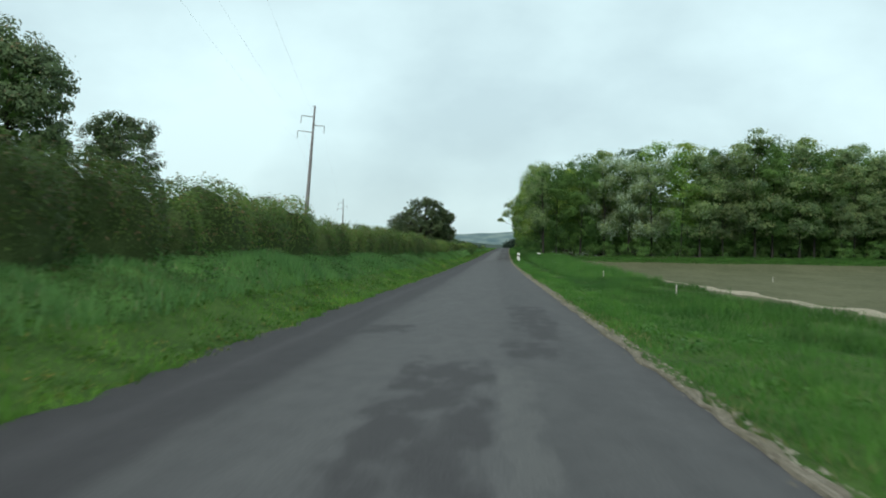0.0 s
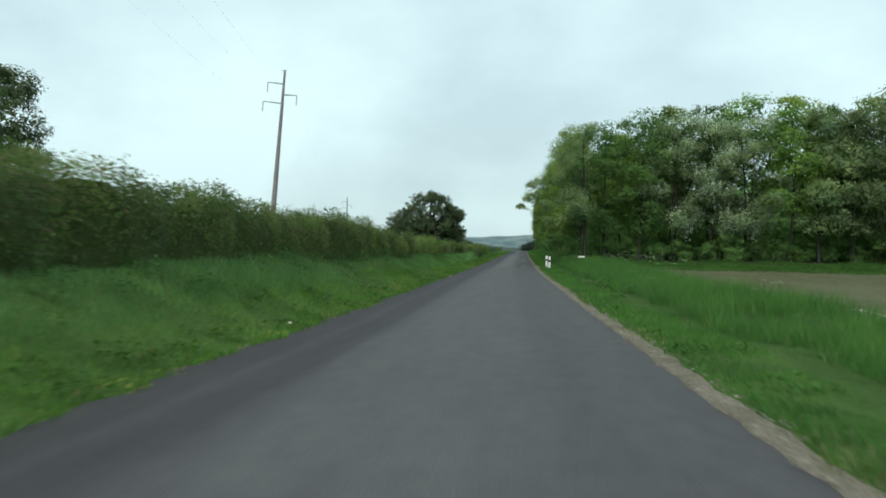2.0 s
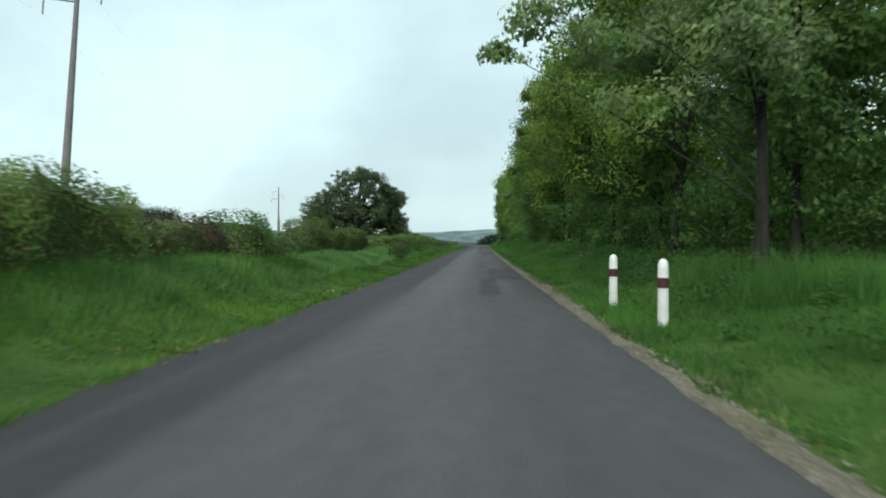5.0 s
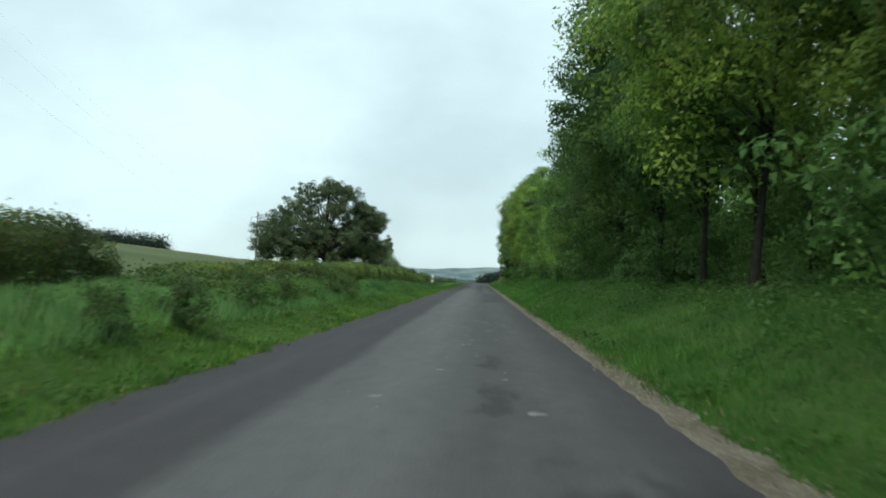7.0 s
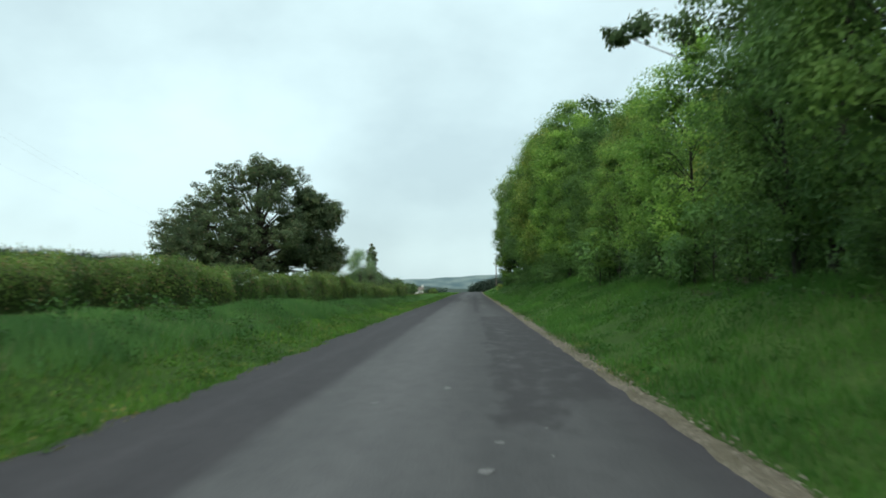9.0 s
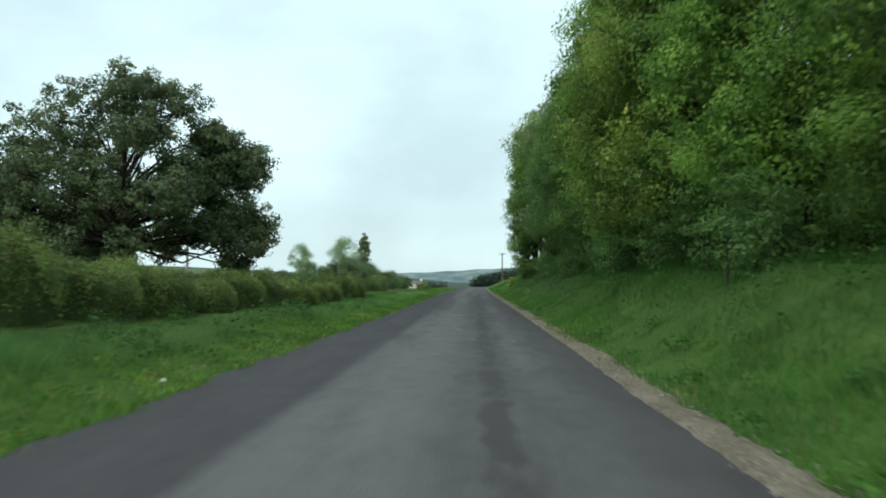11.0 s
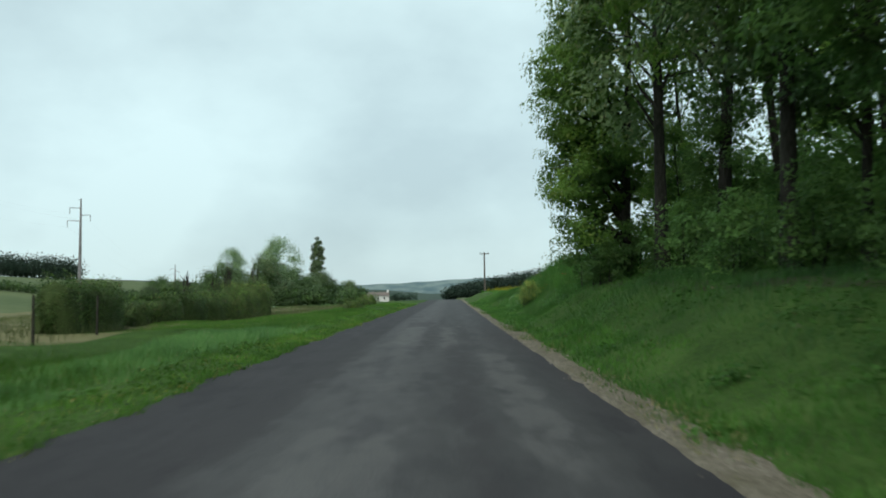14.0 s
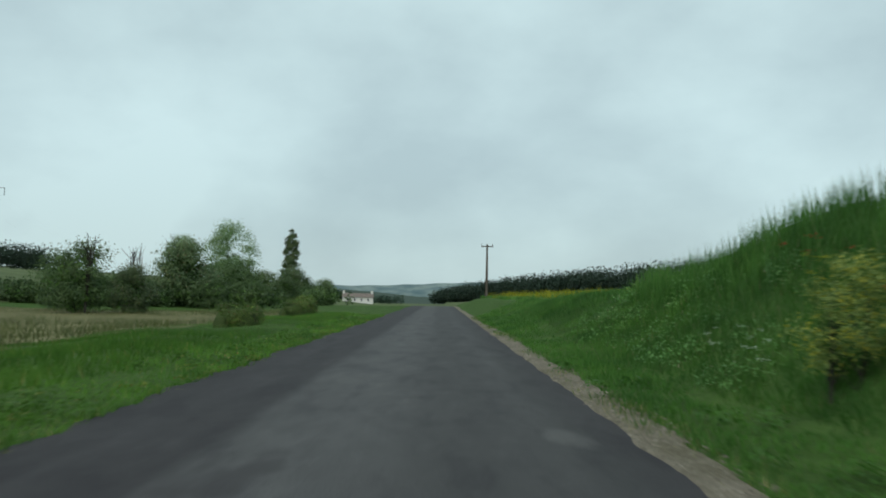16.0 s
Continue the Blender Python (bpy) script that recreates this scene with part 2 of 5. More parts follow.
def gravel_material():
    """Small stones of many tones in sandy dirt."""
    m, n, l, b = node_material("pale_gravel")
    co = n.new("ShaderNodeTexCoord").outputs["Object"]
    cells = n.new("ShaderNodeTexVoronoi")
    cells.inputs["Scale"].default_value = 34.0
    l.new(co, cells.inputs["Vector"])
    grey = n.new("ShaderNodeSeparateColor")
    l.new(cells.outputs["Color"], grey.inputs["Color"])
    tone = ramp_node(n, [(0.0, (0.112, 0.100, 0.076)), (0.45, (0.156, 0.138, 0.106)), (0.8, (0.188, 0.166, 0.130)), (1.0, (0.25, 0.225, 0.18))])
    l.new(grey.outputs[0], tone.inputs["Fac"])
    dirt = noise_node(n, l, 1.6, 6, co, (1.0, 0.6, 1.0))
    soil = ramp_node(n, [(0.36, (0.70, 0.71, 0.64)), (0.6, (1.0, 1.0, 1.0))])
    l.new(dirt.outputs["Fac"], soil.inputs["Fac"])
    mix = n.new("ShaderNodeMixRGB")
    mix.blend_type, mix.inputs["Fac"].default_value = "MULTIPLY", 1.0
    l.new(tone.outputs["Color"], mix.inputs["Color1"])
    l.new(soil.outputs["Color"], mix.inputs["Color2"])
    l.new(mix.outputs["Color"], b.inputs["Base Color"])
    bp = n.new("ShaderNodeBump")
    bp.inputs["Strength"].default_value, bp.inputs["Distance"].default_value = 0.6, 0.02
    l.new(cells.outputs["Distance"], bp.inputs["Height"])
    l.new(bp.outputs["Normal"], b.inputs["Normal"])
    b.inputs["Roughness"].default_value, b.inputs["Specular IOR Level"].default_value = 0.95, 0.08
    return m


def pebble_material():
    """Loose stones, each of one tone."""
    m, n, l, b = node_material("loose_pebbles")
    tone = ramp_node(n, [(0.0, (0.105, 0.093, 0.072)), (0.6, (0.155, 0.138, 0.108)), (1.0, (0.26, 0.24, 0.195))])
    l.new(n.new("ShaderNodeNewGeometry").outputs["Random Per Island"], tone.inputs["Fac"])
    l.new(tone.outputs["Color"], b.inputs["Base Color"])
    b.inputs["Roughness"].default_value, b.inputs["Specular IOR Level"].default_value = 0.95, 0.08
    return m


GRAVEL, PEBBLE = gravel_material(), pebble_material()
MEADOW = mottled("meadow_ground", (0.024, 0.052, 0.011), (0.060, 0.112, 0.025), 0.9, 0.95, 1.0, 14)
SOIL = mottled("sprouting_field", (0.064, 0.070, 0.035), (0.106, 0.106, 0.060), 0.35, 0.95, 0.6, 10, stretch=(1, 0.3, 1))
SAND = mottled("sandy_track", (0.20, 0.178, 0.128), (0.35, 0.31, 0.235), 0.9, 0.95, 0.5, 8)
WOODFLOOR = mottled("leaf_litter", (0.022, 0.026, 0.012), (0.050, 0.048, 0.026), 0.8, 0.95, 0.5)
HAYFIELD = mottled("ripe_hayfield", (0.10, 0.10, 0.046), (0.16, 0.15, 0.075), 0.3, 0.95, 0.6, 10)
CROP = mottled("green_crop", (0.058, 0.084, 0.034), (0.105, 0.128, 0.058), 0.03, 0.95, 0.4, 25, stretch=(0.6, 1.6, 1))
RAPE = mottled("rapeseed_field", (0.060, 0.095, 0.022), (0.125, 0.145, 0.030), 0.25, 0.95, 0.6, 10)
BARK = mottled("grey_bark", (0.020, 0.020, 0.016), (0.060, 0.056, 0.046), 1.6, 0.95, 0.9, 6, stretch=(3, 3, 0.6))
OAK_BARK = mottled("dark_oak_bark", (0.018, 0.017, 0.014), (0.050, 0.046, 0.038), 1.6, 0.95, 0.9, 6, stretch=(3, 3, 0.6))
# dark green of the hedge core sheet, standing in for inner shade
HEDGE_SHADE = mottled("hedge_inner_shade", (0.030, 0.048, 0.015), (0.062, 0.088, 0.030), 3.0, 0.95, 0.7)
CONCRETE = mottled("grey_concrete_pole", (0.16, 0.15, 0.15), (0.25, 0.24, 0.235), 0.8, 0.85, 0.2)
WOODPOLE = mottled("weathered_pole", (0.07, 0.06, 0.05), (0.15, 0.13, 0.11), 1.2, 0.9, 0.4, stretch=(4, 4, 0.4))
STEEL = mottled("galvanised_steel", (0.20, 0.21, 0.22), (0.32, 0.33, 0.34), 3.0, 0.5, 0.1, metal=0.6)
INSULATOR = mottled("grey_insulator", (0.16, 0.17, 0.18), (0.24, 0.25, 0.26), 3.0, 0.35, 0.1)
WIRE = mottled("aluminium_wire", (0.22, 0.23, 0.24), (0.32, 0.33, 0.34), 3.0, 0.5, 0.0, metal=0.5)
WHITE = mottled("white_paint", (0.62, 0.62, 0.58), (0.82, 0.82, 0.79), 5.0, 0.6, 0.1)
BAND = mottled("dark_red_band", (0.045, 0.014, 0.014), (0.085, 0.024, 0.022), 6.0, 0.5, 0.1)
STAKE = mottled("pale_stake_wood", (0.42, 0.40, 0.34), (0.62, 0.59, 0.52), 5.0, 0.8, 0.3)
STONE = mottled("white_limestone", (0.50, 0.49, 0.45), (0.74, 0.73, 0.69), 6.0, 0.9, 0.6)
PLASTER = mottled("pale_plaster", (0.50, 0.49, 0.46), (0.66, 0.65, 0.61), 0.6, 0.9, 0.1)
ROOF = mottled("weathered_roof", (0.12, 0.10, 0.09), (0.20, 0.17, 0.15), 0.9, 0.9, 0.3)
PANE = mottled("dark_window_glass", (0.02, 0.025, 0.03), (0.04, 0.045, 0.05), 1.0, 0.15, 0.0)
# bluish tone with the distance haze mixed into the far ground's colour
FARWOOD_HAZE = mottled("far_wood", (0.034, 0.052, 0.042), (0.056, 0.080, 0.062), 0.05, 0.95, 0.5, 9)
GRASS = leaf_material("fresh_grass", (0.084, 0.178, 0.029), (0.121, 0.234, 0.042), (0.223, 0.250, 0.078), 0.05, 0.45)
# deeper green, lowered further for the shade beside the wood
GRASS_TALL = leaf_material("tall_dark_grass", (0.059, 0.138, 0.029), (0.094, 0.193, 0.044), (0.143, 0.179, 0.079), 0.03, 0.45)
WEED_YELLOW = leaf_material("yellowing_weeds", (0.15, 0.19, 0.035), (0.24, 0.26, 0.06), (0.26, 0.20, 0.07), 0.2, 0.4)
GRASS_BANK = leaf_material("soft_bank_grass", (0.098, 0.198, 0.062), (0.151, 0.268, 0.092), (0.226, 0.250, 0.149), 0.03, 0.45)
GRASS_VERGE = leaf_material("deep_green_grass", (0.058, 0.138, 0.025), (0.086, 0.182, 0.038), (0.131, 0.170, 0.067), 0.03, 0.45)
GRASS_HAY = leaf_material("olive_hay_grass", (0.105, 0.120, 0.045), (0.160, 0.165, 0.072), (0.17, 0.15, 0.09), 0.08, 0.4)
GRASS_DRY = leaf_material("pale_seed_grass", (0.14, 0.15, 0.055), (0.26, 0.25, 0.11), (0.32, 0.29, 0.17), 0.15, 0.4)
LEAF = leaf_material("wood_leaves", (0.149, 0.253, 0.053), (0.230, 0.353, 0.077), (0.253, 0.360, 0.107), 0.08, 0.5, clump=0.9, depth=0.95)
LEAF_OLIVE = leaf_material("olive_wood_leaves", (0.164, 0.240, 0.050), (0.253, 0.335, 0.073), (0.279, 0.342, 0.102), 0.08, 0.5, clump=0.9, depth=0.95)
LEAF_DARK = leaf_material("dark_wood_leaves", (0.085, 0.153, 0.046), (0.139, 0.224, 0.066), None, through=0.5, clump=0.9, depth=0.95)
LEAF_YOUNG = leaf_material("young_yellow_leaves", (0.141, 0.215, 0.045), (0.289, 0.364, 0.082), (0.341, 0.371, 0.119), 0.1, 0.5, clump=0.9, depth=0.95)
LEAF_OAK = leaf_material("oak_leaves", (0.089, 0.118, 0.059), (0.145, 0.185, 0.091), (0.175, 0.161, 0.094), 0.06, 0.35)
LEAF_HEDGE = leaf_material("hedge_leaves", (0.079, 0.129, 0.034), (0.137, 0.190, 0.054), (0.169, 0.138, 0.079), 0.13, 0.45, depth=0.9)
# young shoots, with light falling on hedge tops added to their green
LEAF_LIT_SHOOTS = leaf_material("lit_hedge_shoots", (0.163, 0.266, 0.060), (0.325, 0.438, 0.113), (0.325, 0.258, 0.138), 0.16, 0.45)
LEAF_BROWN = leaf_material("brownish_hedge_leaves", (0.085, 0.085, 0.040), (0.150, 0.135, 0.070), (0.16, 0.09, 0.06), 0.25, 0.4)
# undergrowth copy of the wood leaves, toned for shade under the trees
LEAF_SHADE = leaf_material("shade_toned_undergrowth_leaves", (0.113, 0.204, 0.062), (0.186, 0.301, 0.086), None, through=0.5)
LEAF_BUSH = leaf_material("dark_bush_leaves", (0.062, 0.104, 0.032), (0.108, 0.160, 0.048), (0.13, 0.12, 0.06), 0.06, 0.4)
# tone of the added inner sprays, put in for shade within the crowns
SHADE_FOLIAGE = leaf_material("shade_toned_inner_leaves", (0.108, 0.178, 0.058), (0.181, 0.274, 0.083), None, through=0.5)
# leaf green greyed and lightened, so haze is part of the colour
LEAF_EDGE_HAZE = leaf_material("haze_greyed_wood_leaves", (0.180, 0.234, 0.111), (0.264, 0.325, 0.162), (0.323, 0.364, 0.200), 0.08, 0.5, clump=0.9, depth=0.95)
LEAF_PALE = leaf_material("pale_willow_leaves", (0.161, 0.224, 0.119), (0.280, 0.349, 0.189), None)
LEAF_GROVE = leaf_material("grey_green_leaves", (0.070, 0.108, 0.042), (0.112, 0.156, 0.064), None)
# far foliage: its blue-grey holds the haze of the distance
LEAF_FAR_HAZE = leaf_material("haze_tinted_far_leaves", (0.044, 0.066, 0.052), (0.064, 0.090, 0.068), None, through=0.3)
BLOSSOM = leaf_material("white_blossom", (0.390, 0.420, 0.300), (0.690, 0.705, 0.555), None, through=0.3, depth=0.2)
LEAF_BROOM = leaf_material("yellow_green_broom_leaves", (0.146, 0.182, 0.048), (0.264, 0.299, 0.095), (0.337, 0.331, 0.048), 0.2, 0.5, depth=0.4)
BROOM = leaf_material("yellow_broom_flowers", (0.26, 0.23, 0.02), (0.52, 0.45, 0.03), None, through=0.3)
POPPY = leaf_material("red_poppies", (0.25, 0.02, 0.012), (0.45, 0.05, 0.02), None, through=0.3)

# ---- the lie of the land ----
ROAD_Y = [-140, 0, 27, 55, 82, 100, 128, 165, 202, 238, 265, 293, 400, 700]
ROAD_X = [0.6, 0.0, -0.29, -0.53, -0.74, -0.78, -0.73, -0.63, -0.47, -0.22, -0.16, 0.0, 1.2, 8.0]
ROAD_Z = [0.6, 0.0, -0.24, -0.47, -0.57, -0.63, -0.63, -0.50, -0.33, -0.23, -0.12, 0.0, 0.3, -3.0]
LEFT_EDGE, RIGHT_EDGE = -3.28, 1.74


def smooth_table(ys, vs):
    """A smooth curve through a table, as a dense table of its own."""
    fine = np.arange(ys[0], ys[-1] + 1, 1.0)
    v = np.interp(fine, ys, vs)
    k = np.hanning(31)
    pad = np.pad(v, 15, mode="edge")
    return fine, np.convolve(pad, k / k.sum(), mode="valid")


RX, RZ = smooth_table(ROAD_Y, ROAD_X), smooth_table(ROAD_Y, ROAD_Z)


def road_x(y):
    return np.interp(y, *RX)


def road_z(y):
    return np.interp(y, *RZ)


LEFT_BANK = ([-60, 0, 60, 92, 125, 160, 188, 225, 245, 265, 292, 340], [1.05, 1.0, 0.95, 0.85, 0.75, 0.75, 0.72, 0.33, 0.06, 0.06, 0.04, 0.0])
RIGHT_BANK = ([-60, 0, 80, 98, 114, 140, 180, 200, 216, 236, 254, 280, 290, 298, 306, 312, 320, 335, 420, 700], [-0.15, -0.15, -0.1, 0.15, 0.75, 1.0, 1.12, 1.22, 1.55, 1.55, 1.4, 1.35, 1.9, 2.35, 2.65, 2.2, 1.3, 0.95, 1.2, 1.5])


def step01(v, a, b):
    t = np.clip((v - a) / (b - a), 0, 1)
    return t * t * (3 - 2 * t)


def ground_z(x, y):
    """Height of the land at x, y (numbers or arrays)."""
    x, y = np.asarray(x, float), np.asarray(y, float)
    s = x - road_x(y)
    z = road_z(y) - 0.03
    left = np.interp(y, *LEFT_BANK) * step01(-s, 3.5, 6.0)
    shift = 7.5 + 34 * step01(y, 266, 330)
    far_left = np.minimum(0.1 * np.maximum(-s - shift, 0), 8.0 + 0.055 * np.clip(-s - 98, 0, 500))
    steep = step01(y, 283, 291) * (1 - step01(y, 312, 326))
    rise = np.clip((s - 1.9 - 1.4 * steep) / 3.7, 0, 1)
    right = np.interp(y, *RIGHT_BANK) * rise * rise * (3 - 2 * rise)
    hay = -0.45 * step01(-s, 6, 15) * step01(y, 290, 305) * (1 - step01(y, 420, 480))
    field = -0.6 * step01(s, 8.0, 13) * (1 - step01(y, 95, 112))
    far_right = 0.05 * np.maximum(s - 7, 0) * step01(y, 112, 330) * np.where(s > 200, 200 / np.maximum(s, 1), 1)
    ridge = 8 * step01(y, 900, 2600)
    roll = 0.05 * np.sin(x * 1.1 + y * 0.37) + 0.05 * np.sin(y * 0.83 - x * 0.5)
    off = np.where(s < 0, -s - 3.4, s - 1.9)
    return z + left + far_left + right + field + hay + far_right + ridge + roll * step01(off, 0.3, 1.5)


def gz(x, y):
    return float(ground_z(x, y))


# ---- mesh helpers ----
def mesh_of(name, verts, faces, *mats):
    """A mesh from arrays: verts (n, 3), faces (m, 3 or 4)."""
    verts, faces = np.asarray(verts, np.float32), np.asarray(faces, np.int32)
    me = bpy.data.meshes.new(name)
    m, k = faces.shape
    me.vertices.add(len(verts))
    me.vertices.foreach_set("co", verts.ravel())
    me.loops.add(m * k)
    me.loops.foreach_set("vertex_index", faces.ravel())
    me.polygons.add(m)
    me.polygons.foreach_set("loop_start", np.arange(0, m * k, k, dtype=np.int32))
    me.update(calc_edges=True)
    for mat in mats:
        me.materials.append(mat)
    return me


def thing(name, label, category, at=(0, 0, 0), turn=0, group="", kind=""):
    ob = new(name)
    ob.empty_display_size = 0.2
    ob.matrix_basis = pose(*at, 0, 0, turn)
    return tagged(ob, label, category, group, kind)


def child(name, me, parent, label=""):
    ob = new(name, me)
    ob.parent = parent
    return tagged(ob, label)


def part(name, bm, material, parent, label=""):
    me = bpy.data.meshes.new(name)
    bm.to_mesh(me)
    bm.free()
    me.materials.append(material)
    return child(name, me, parent, label)


def tube(path, radii, sides=7):
    """Verts and quads of a tapered tube along path."""
    path, radii = np.asarray(path, float), np.asarray(radii, float)
    d = np.gradient(path, axis=0)
    d /= np.linalg.norm(d, axis=1)[:, None] + 1e-9
    ref = np.where(np.abs(d[:, 2:3]) > 0.9, [[1.0, 0, 0]], [[0, 0, 1.0]])
    u = np.cross(d, ref)
    u /= np.linalg.norm(u, axis=1)[:, None]
    v = np.cross(d, u)
    a = np.linspace(0, 2 * np.pi, sides, endpoint=False)
    ring = u[:, None] * np.cos(a)[None, :, None] + v[:, None] * np.sin(a)[None, :, None]
    verts = (path[:, None] + ring * radii[:, None, None]).reshape(-1, 3)
    i, j = np.meshgrid(np.arange(len(path) - 1), np.arange(sides), indexing="ij")
    k = (j + 1) % sides
    faces = np.stack([i * sides + j, i * sides + k, (i + 1) * sides + k, (i + 1) * sides + j], -1).reshape(-1, 4)
    return verts, faces


def join_parts(pieces):
    vs, fs, n = [], [], 0
    for v, f in pieces:
        vs.append(v)
        fs.append(np.asarray(f) + n)
        n += len(v)
    return np.concatenate(vs), np.concatenate(fs)


def leaf_blades(rng, centres, size, up=0.35, slim=0.65, out=None):
    """A pointed three-cornered leaf at each centre; out: the way that each leaf roughly faces."""
    n = len(centres)
    normal = rng.normal(size=(n, 3))
    if out is None:
        normal[:, 2] = np.abs(normal[:, 2]) + up
    else:
        normal = normal * 0.42 + out
        normal[:, 2] += up
    normal /= np.linalg.norm(normal, axis=1)[:, None]
    along = np.cross(normal, rng.normal(size=(n, 3)))
    along /= np.linalg.norm(along, axis=1)[:, None] + 1e-9
    side = np.cross(normal, along)
    ln = (size * rng.uniform(0.6, 1.4, n))[:, None]
    c = np.asarray(centres)
    v = np.stack([c - along * ln * 0.4 - side * ln * slim * 0.5, c - along * ln * 0.4 + side * ln * slim * 0.5, c + along * ln * 0.6], 1)
    return v.reshape(-1, 3), np.arange(3 * n).reshape(n, 3)


def ball_points(rng, n, shell=0.35):
    p = rng.normal(size=(n, 3))
    p /= np.linalg.norm(p, axis=1)[:, None]
    return p * (rng.uniform(shell ** 3, 1, n) ** (1 / 3))[:, None]


# ---- ground: one sheet to the horizon ----
def grid_lines():
    s = np.concatenate([[-2600, -1500, -900, -600, -420, -300, -220, -160, -120, -98, -80, -66, -54, -44, -36, -29, -23, -18, -14.5, -12, -10, -8.8, -8, -7.3],
                        np.arange(-6.8, -3.2, 0.3), [-3.2, -2, -0.5, 1, 1.5, 1.72], np.arange(1.9, 6.6, 0.3),
                        [7, 7.6, 8.0, 8.6, 9.3, 9.9, 10.6, 11.3, 12, 12.6, 13.2, 14, 17, 21, 26, 32, 40, 50, 64, 84, 110, 150, 210, 300, 450, 700, 1100, 1700, 2600]])
    y = np.concatenate([[-400, -250, -160, -120, -90, -70, -55, -45, -36, -28, -21, -15], np.arange(-10, 345, 1.25),
                        [347, 350, 354, 360, 368, 378, 390, 405, 425, 450, 480, 520, 570, 640, 720, 820, 950, 1100, 1300, 1600, 2000, 2600, 3400, 4400]])
    return s, y


def build_ground():
    s, y = grid_lines()
    S, Y = np.meshgrid(s, y)
    X = S + road_x(Y)
    Z = ground_z(X, Y)
    Z = np.where((S > -3.1) & (S < 1.6), Z - 0.12, Z)
    verts = np.stack([X, Y, Z], -1).reshape(-1, 3)
    ny, ns = S.shape
    i, j = np.meshgrid(np.arange(ny - 1), np.arange(ns - 1), indexing="ij")
    a = i * ns + j
    faces = np.stack([a, a + 1, a + ns + 1, a + ns], -1).reshape(-1, 4)
    me = mesh_of("ground", verts, faces, MEADOW, SOIL, WOODFLOOR, HAYFIELD, CROP, RAPE, FARWOOD_HAZE)
    sc = ((S[:-1, :-1] + S[1:, 1:]) / 2).ravel()
    yc = ((Y[:-1, :-1] + Y[1:, 1:]) / 2).ravel()
    mat = np.zeros(len(faces), np.int32)
    mat[(sc < -8) & (yc < 294)] = 4
    mat[(sc < -8) & (sc > -9.6) & (yc > 255)] = 0
    mat[(sc > 8.0) & (yc < 104.5)] = 1
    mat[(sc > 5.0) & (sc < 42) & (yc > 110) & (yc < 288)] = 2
    mat[(sc > 5.0) & (sc < 6.6) & (yc > 205) & (yc < 248)] = 0
    mat[(sc < -9.6) & (sc > -60) & (yc > 258) & (yc < 372)] = 3
    mat[(sc < -40) & (yc > 282)] = 4
    mat[(sc > 6.2) & (sc < 150) & (yc > 322) & (yc < 560)] = 5
    mat[(np.abs(sc) > 150) | (yc > 560)] = 4
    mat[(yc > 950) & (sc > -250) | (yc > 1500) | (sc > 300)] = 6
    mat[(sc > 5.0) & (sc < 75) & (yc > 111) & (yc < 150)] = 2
    me.polygons.foreach_set("material_index", mat)
    me.polygons.foreach_set("use_smooth", np.ones(len(faces), bool))
    tagged(new("ground", me), "green meadow verges and open farm fields under an overcast sky", "ground", kind="structure")


def strip(name, lefts, rights, y, lift, material, label, category, wave=0.0, sunk=0.0, cols=9):
    """A sheet along the road between two offsets, with a ragged edge."""
    f = np.linspace(0, 1, cols)
    rng = np.random.default_rng(len(name))
    jig = np.convolve(rng.normal(size=len(y)), np.ones(3) / 3, mode="same") * wave
    jig2 = np.convolve(rng.normal(size=len(y)), np.ones(3) / 3, mode="same") * wave
    lo, hi = lefts + jig * 0.5, np.maximum(rights + jig2, lefts + 0.06)
    S = lo[:, None] + (hi - lo)[:, None] * f[None]
    Y = np.repeat(y[:, None], cols, 1)
    Z = road_z(Y) + lift - 0.012 * np.maximum(np.abs(S + 0.8) - 1.2, 0)
    Z[:, 0] -= sunk
    Z[:, -1] -= sunk
    verts = np.stack([S + road_x(Y), Y, Z], -1).reshape(-1, 3)
    i, j = np.meshgrid(np.arange(len(y) - 1), np.arange(cols - 1), indexing="ij")
    a = i * cols + j
    faces = np.stack([a, a + 1, a + cols + 1, a + cols], -1).reshape(-1, 4)
    me = mesh_of(name, verts, faces, material)
    uv = me.uv_layers.new(name="UVMap")
    co = np.stack([S, Y], -1).reshape(-1, 2)[faces.ravel()]
    uv.data.foreach_set("uv", co.astype(np.float32).ravel())
    me.polygons.foreach_set("use_smooth", np.ones(len(faces), bool))
    return tagged(new(name, me), label, category, kind="structure")


build_ground()
TAR = ((-0.98, -0.02, 1.5, 9.9), (-0.22, 0.02, 1.5, 9.9), (0.1, 0.85, 10.0, 12.0), (-2.0, -1.2, 12.6, 14.4), (0.3, 1.15, 12.0, 20.5), (0.0, 0.44, 139.8, 142.2), (0.0, 0.46, 136.0, 138.4), (0.2, 1.0, 172.0, 179.0), (0.25, 1.75, 174.0, 200.0), (0.02, 0.4, 204, 214), (0.05, 0.42, 236, 268), (-2.1, -1.05, 238, 262), (0.0, 0.62, 112.0, 122.5), (0.35, 1.7, 121.0, 134.0),
       (-0.68, -0.18, 273, 288), (-0.3, 0.0, 286, 296), (0.3, 0.68, 277, 288), (-1.4, -0.3, 285.5, 291), (0.95, 1.65, 276, 286), (-0.05, 0.5, 267, 276), (-1.7, -1.0, 296.5, 299.5), (-2.3, -1.5, 262, 276), (0.0, 0.35, 213, 236))
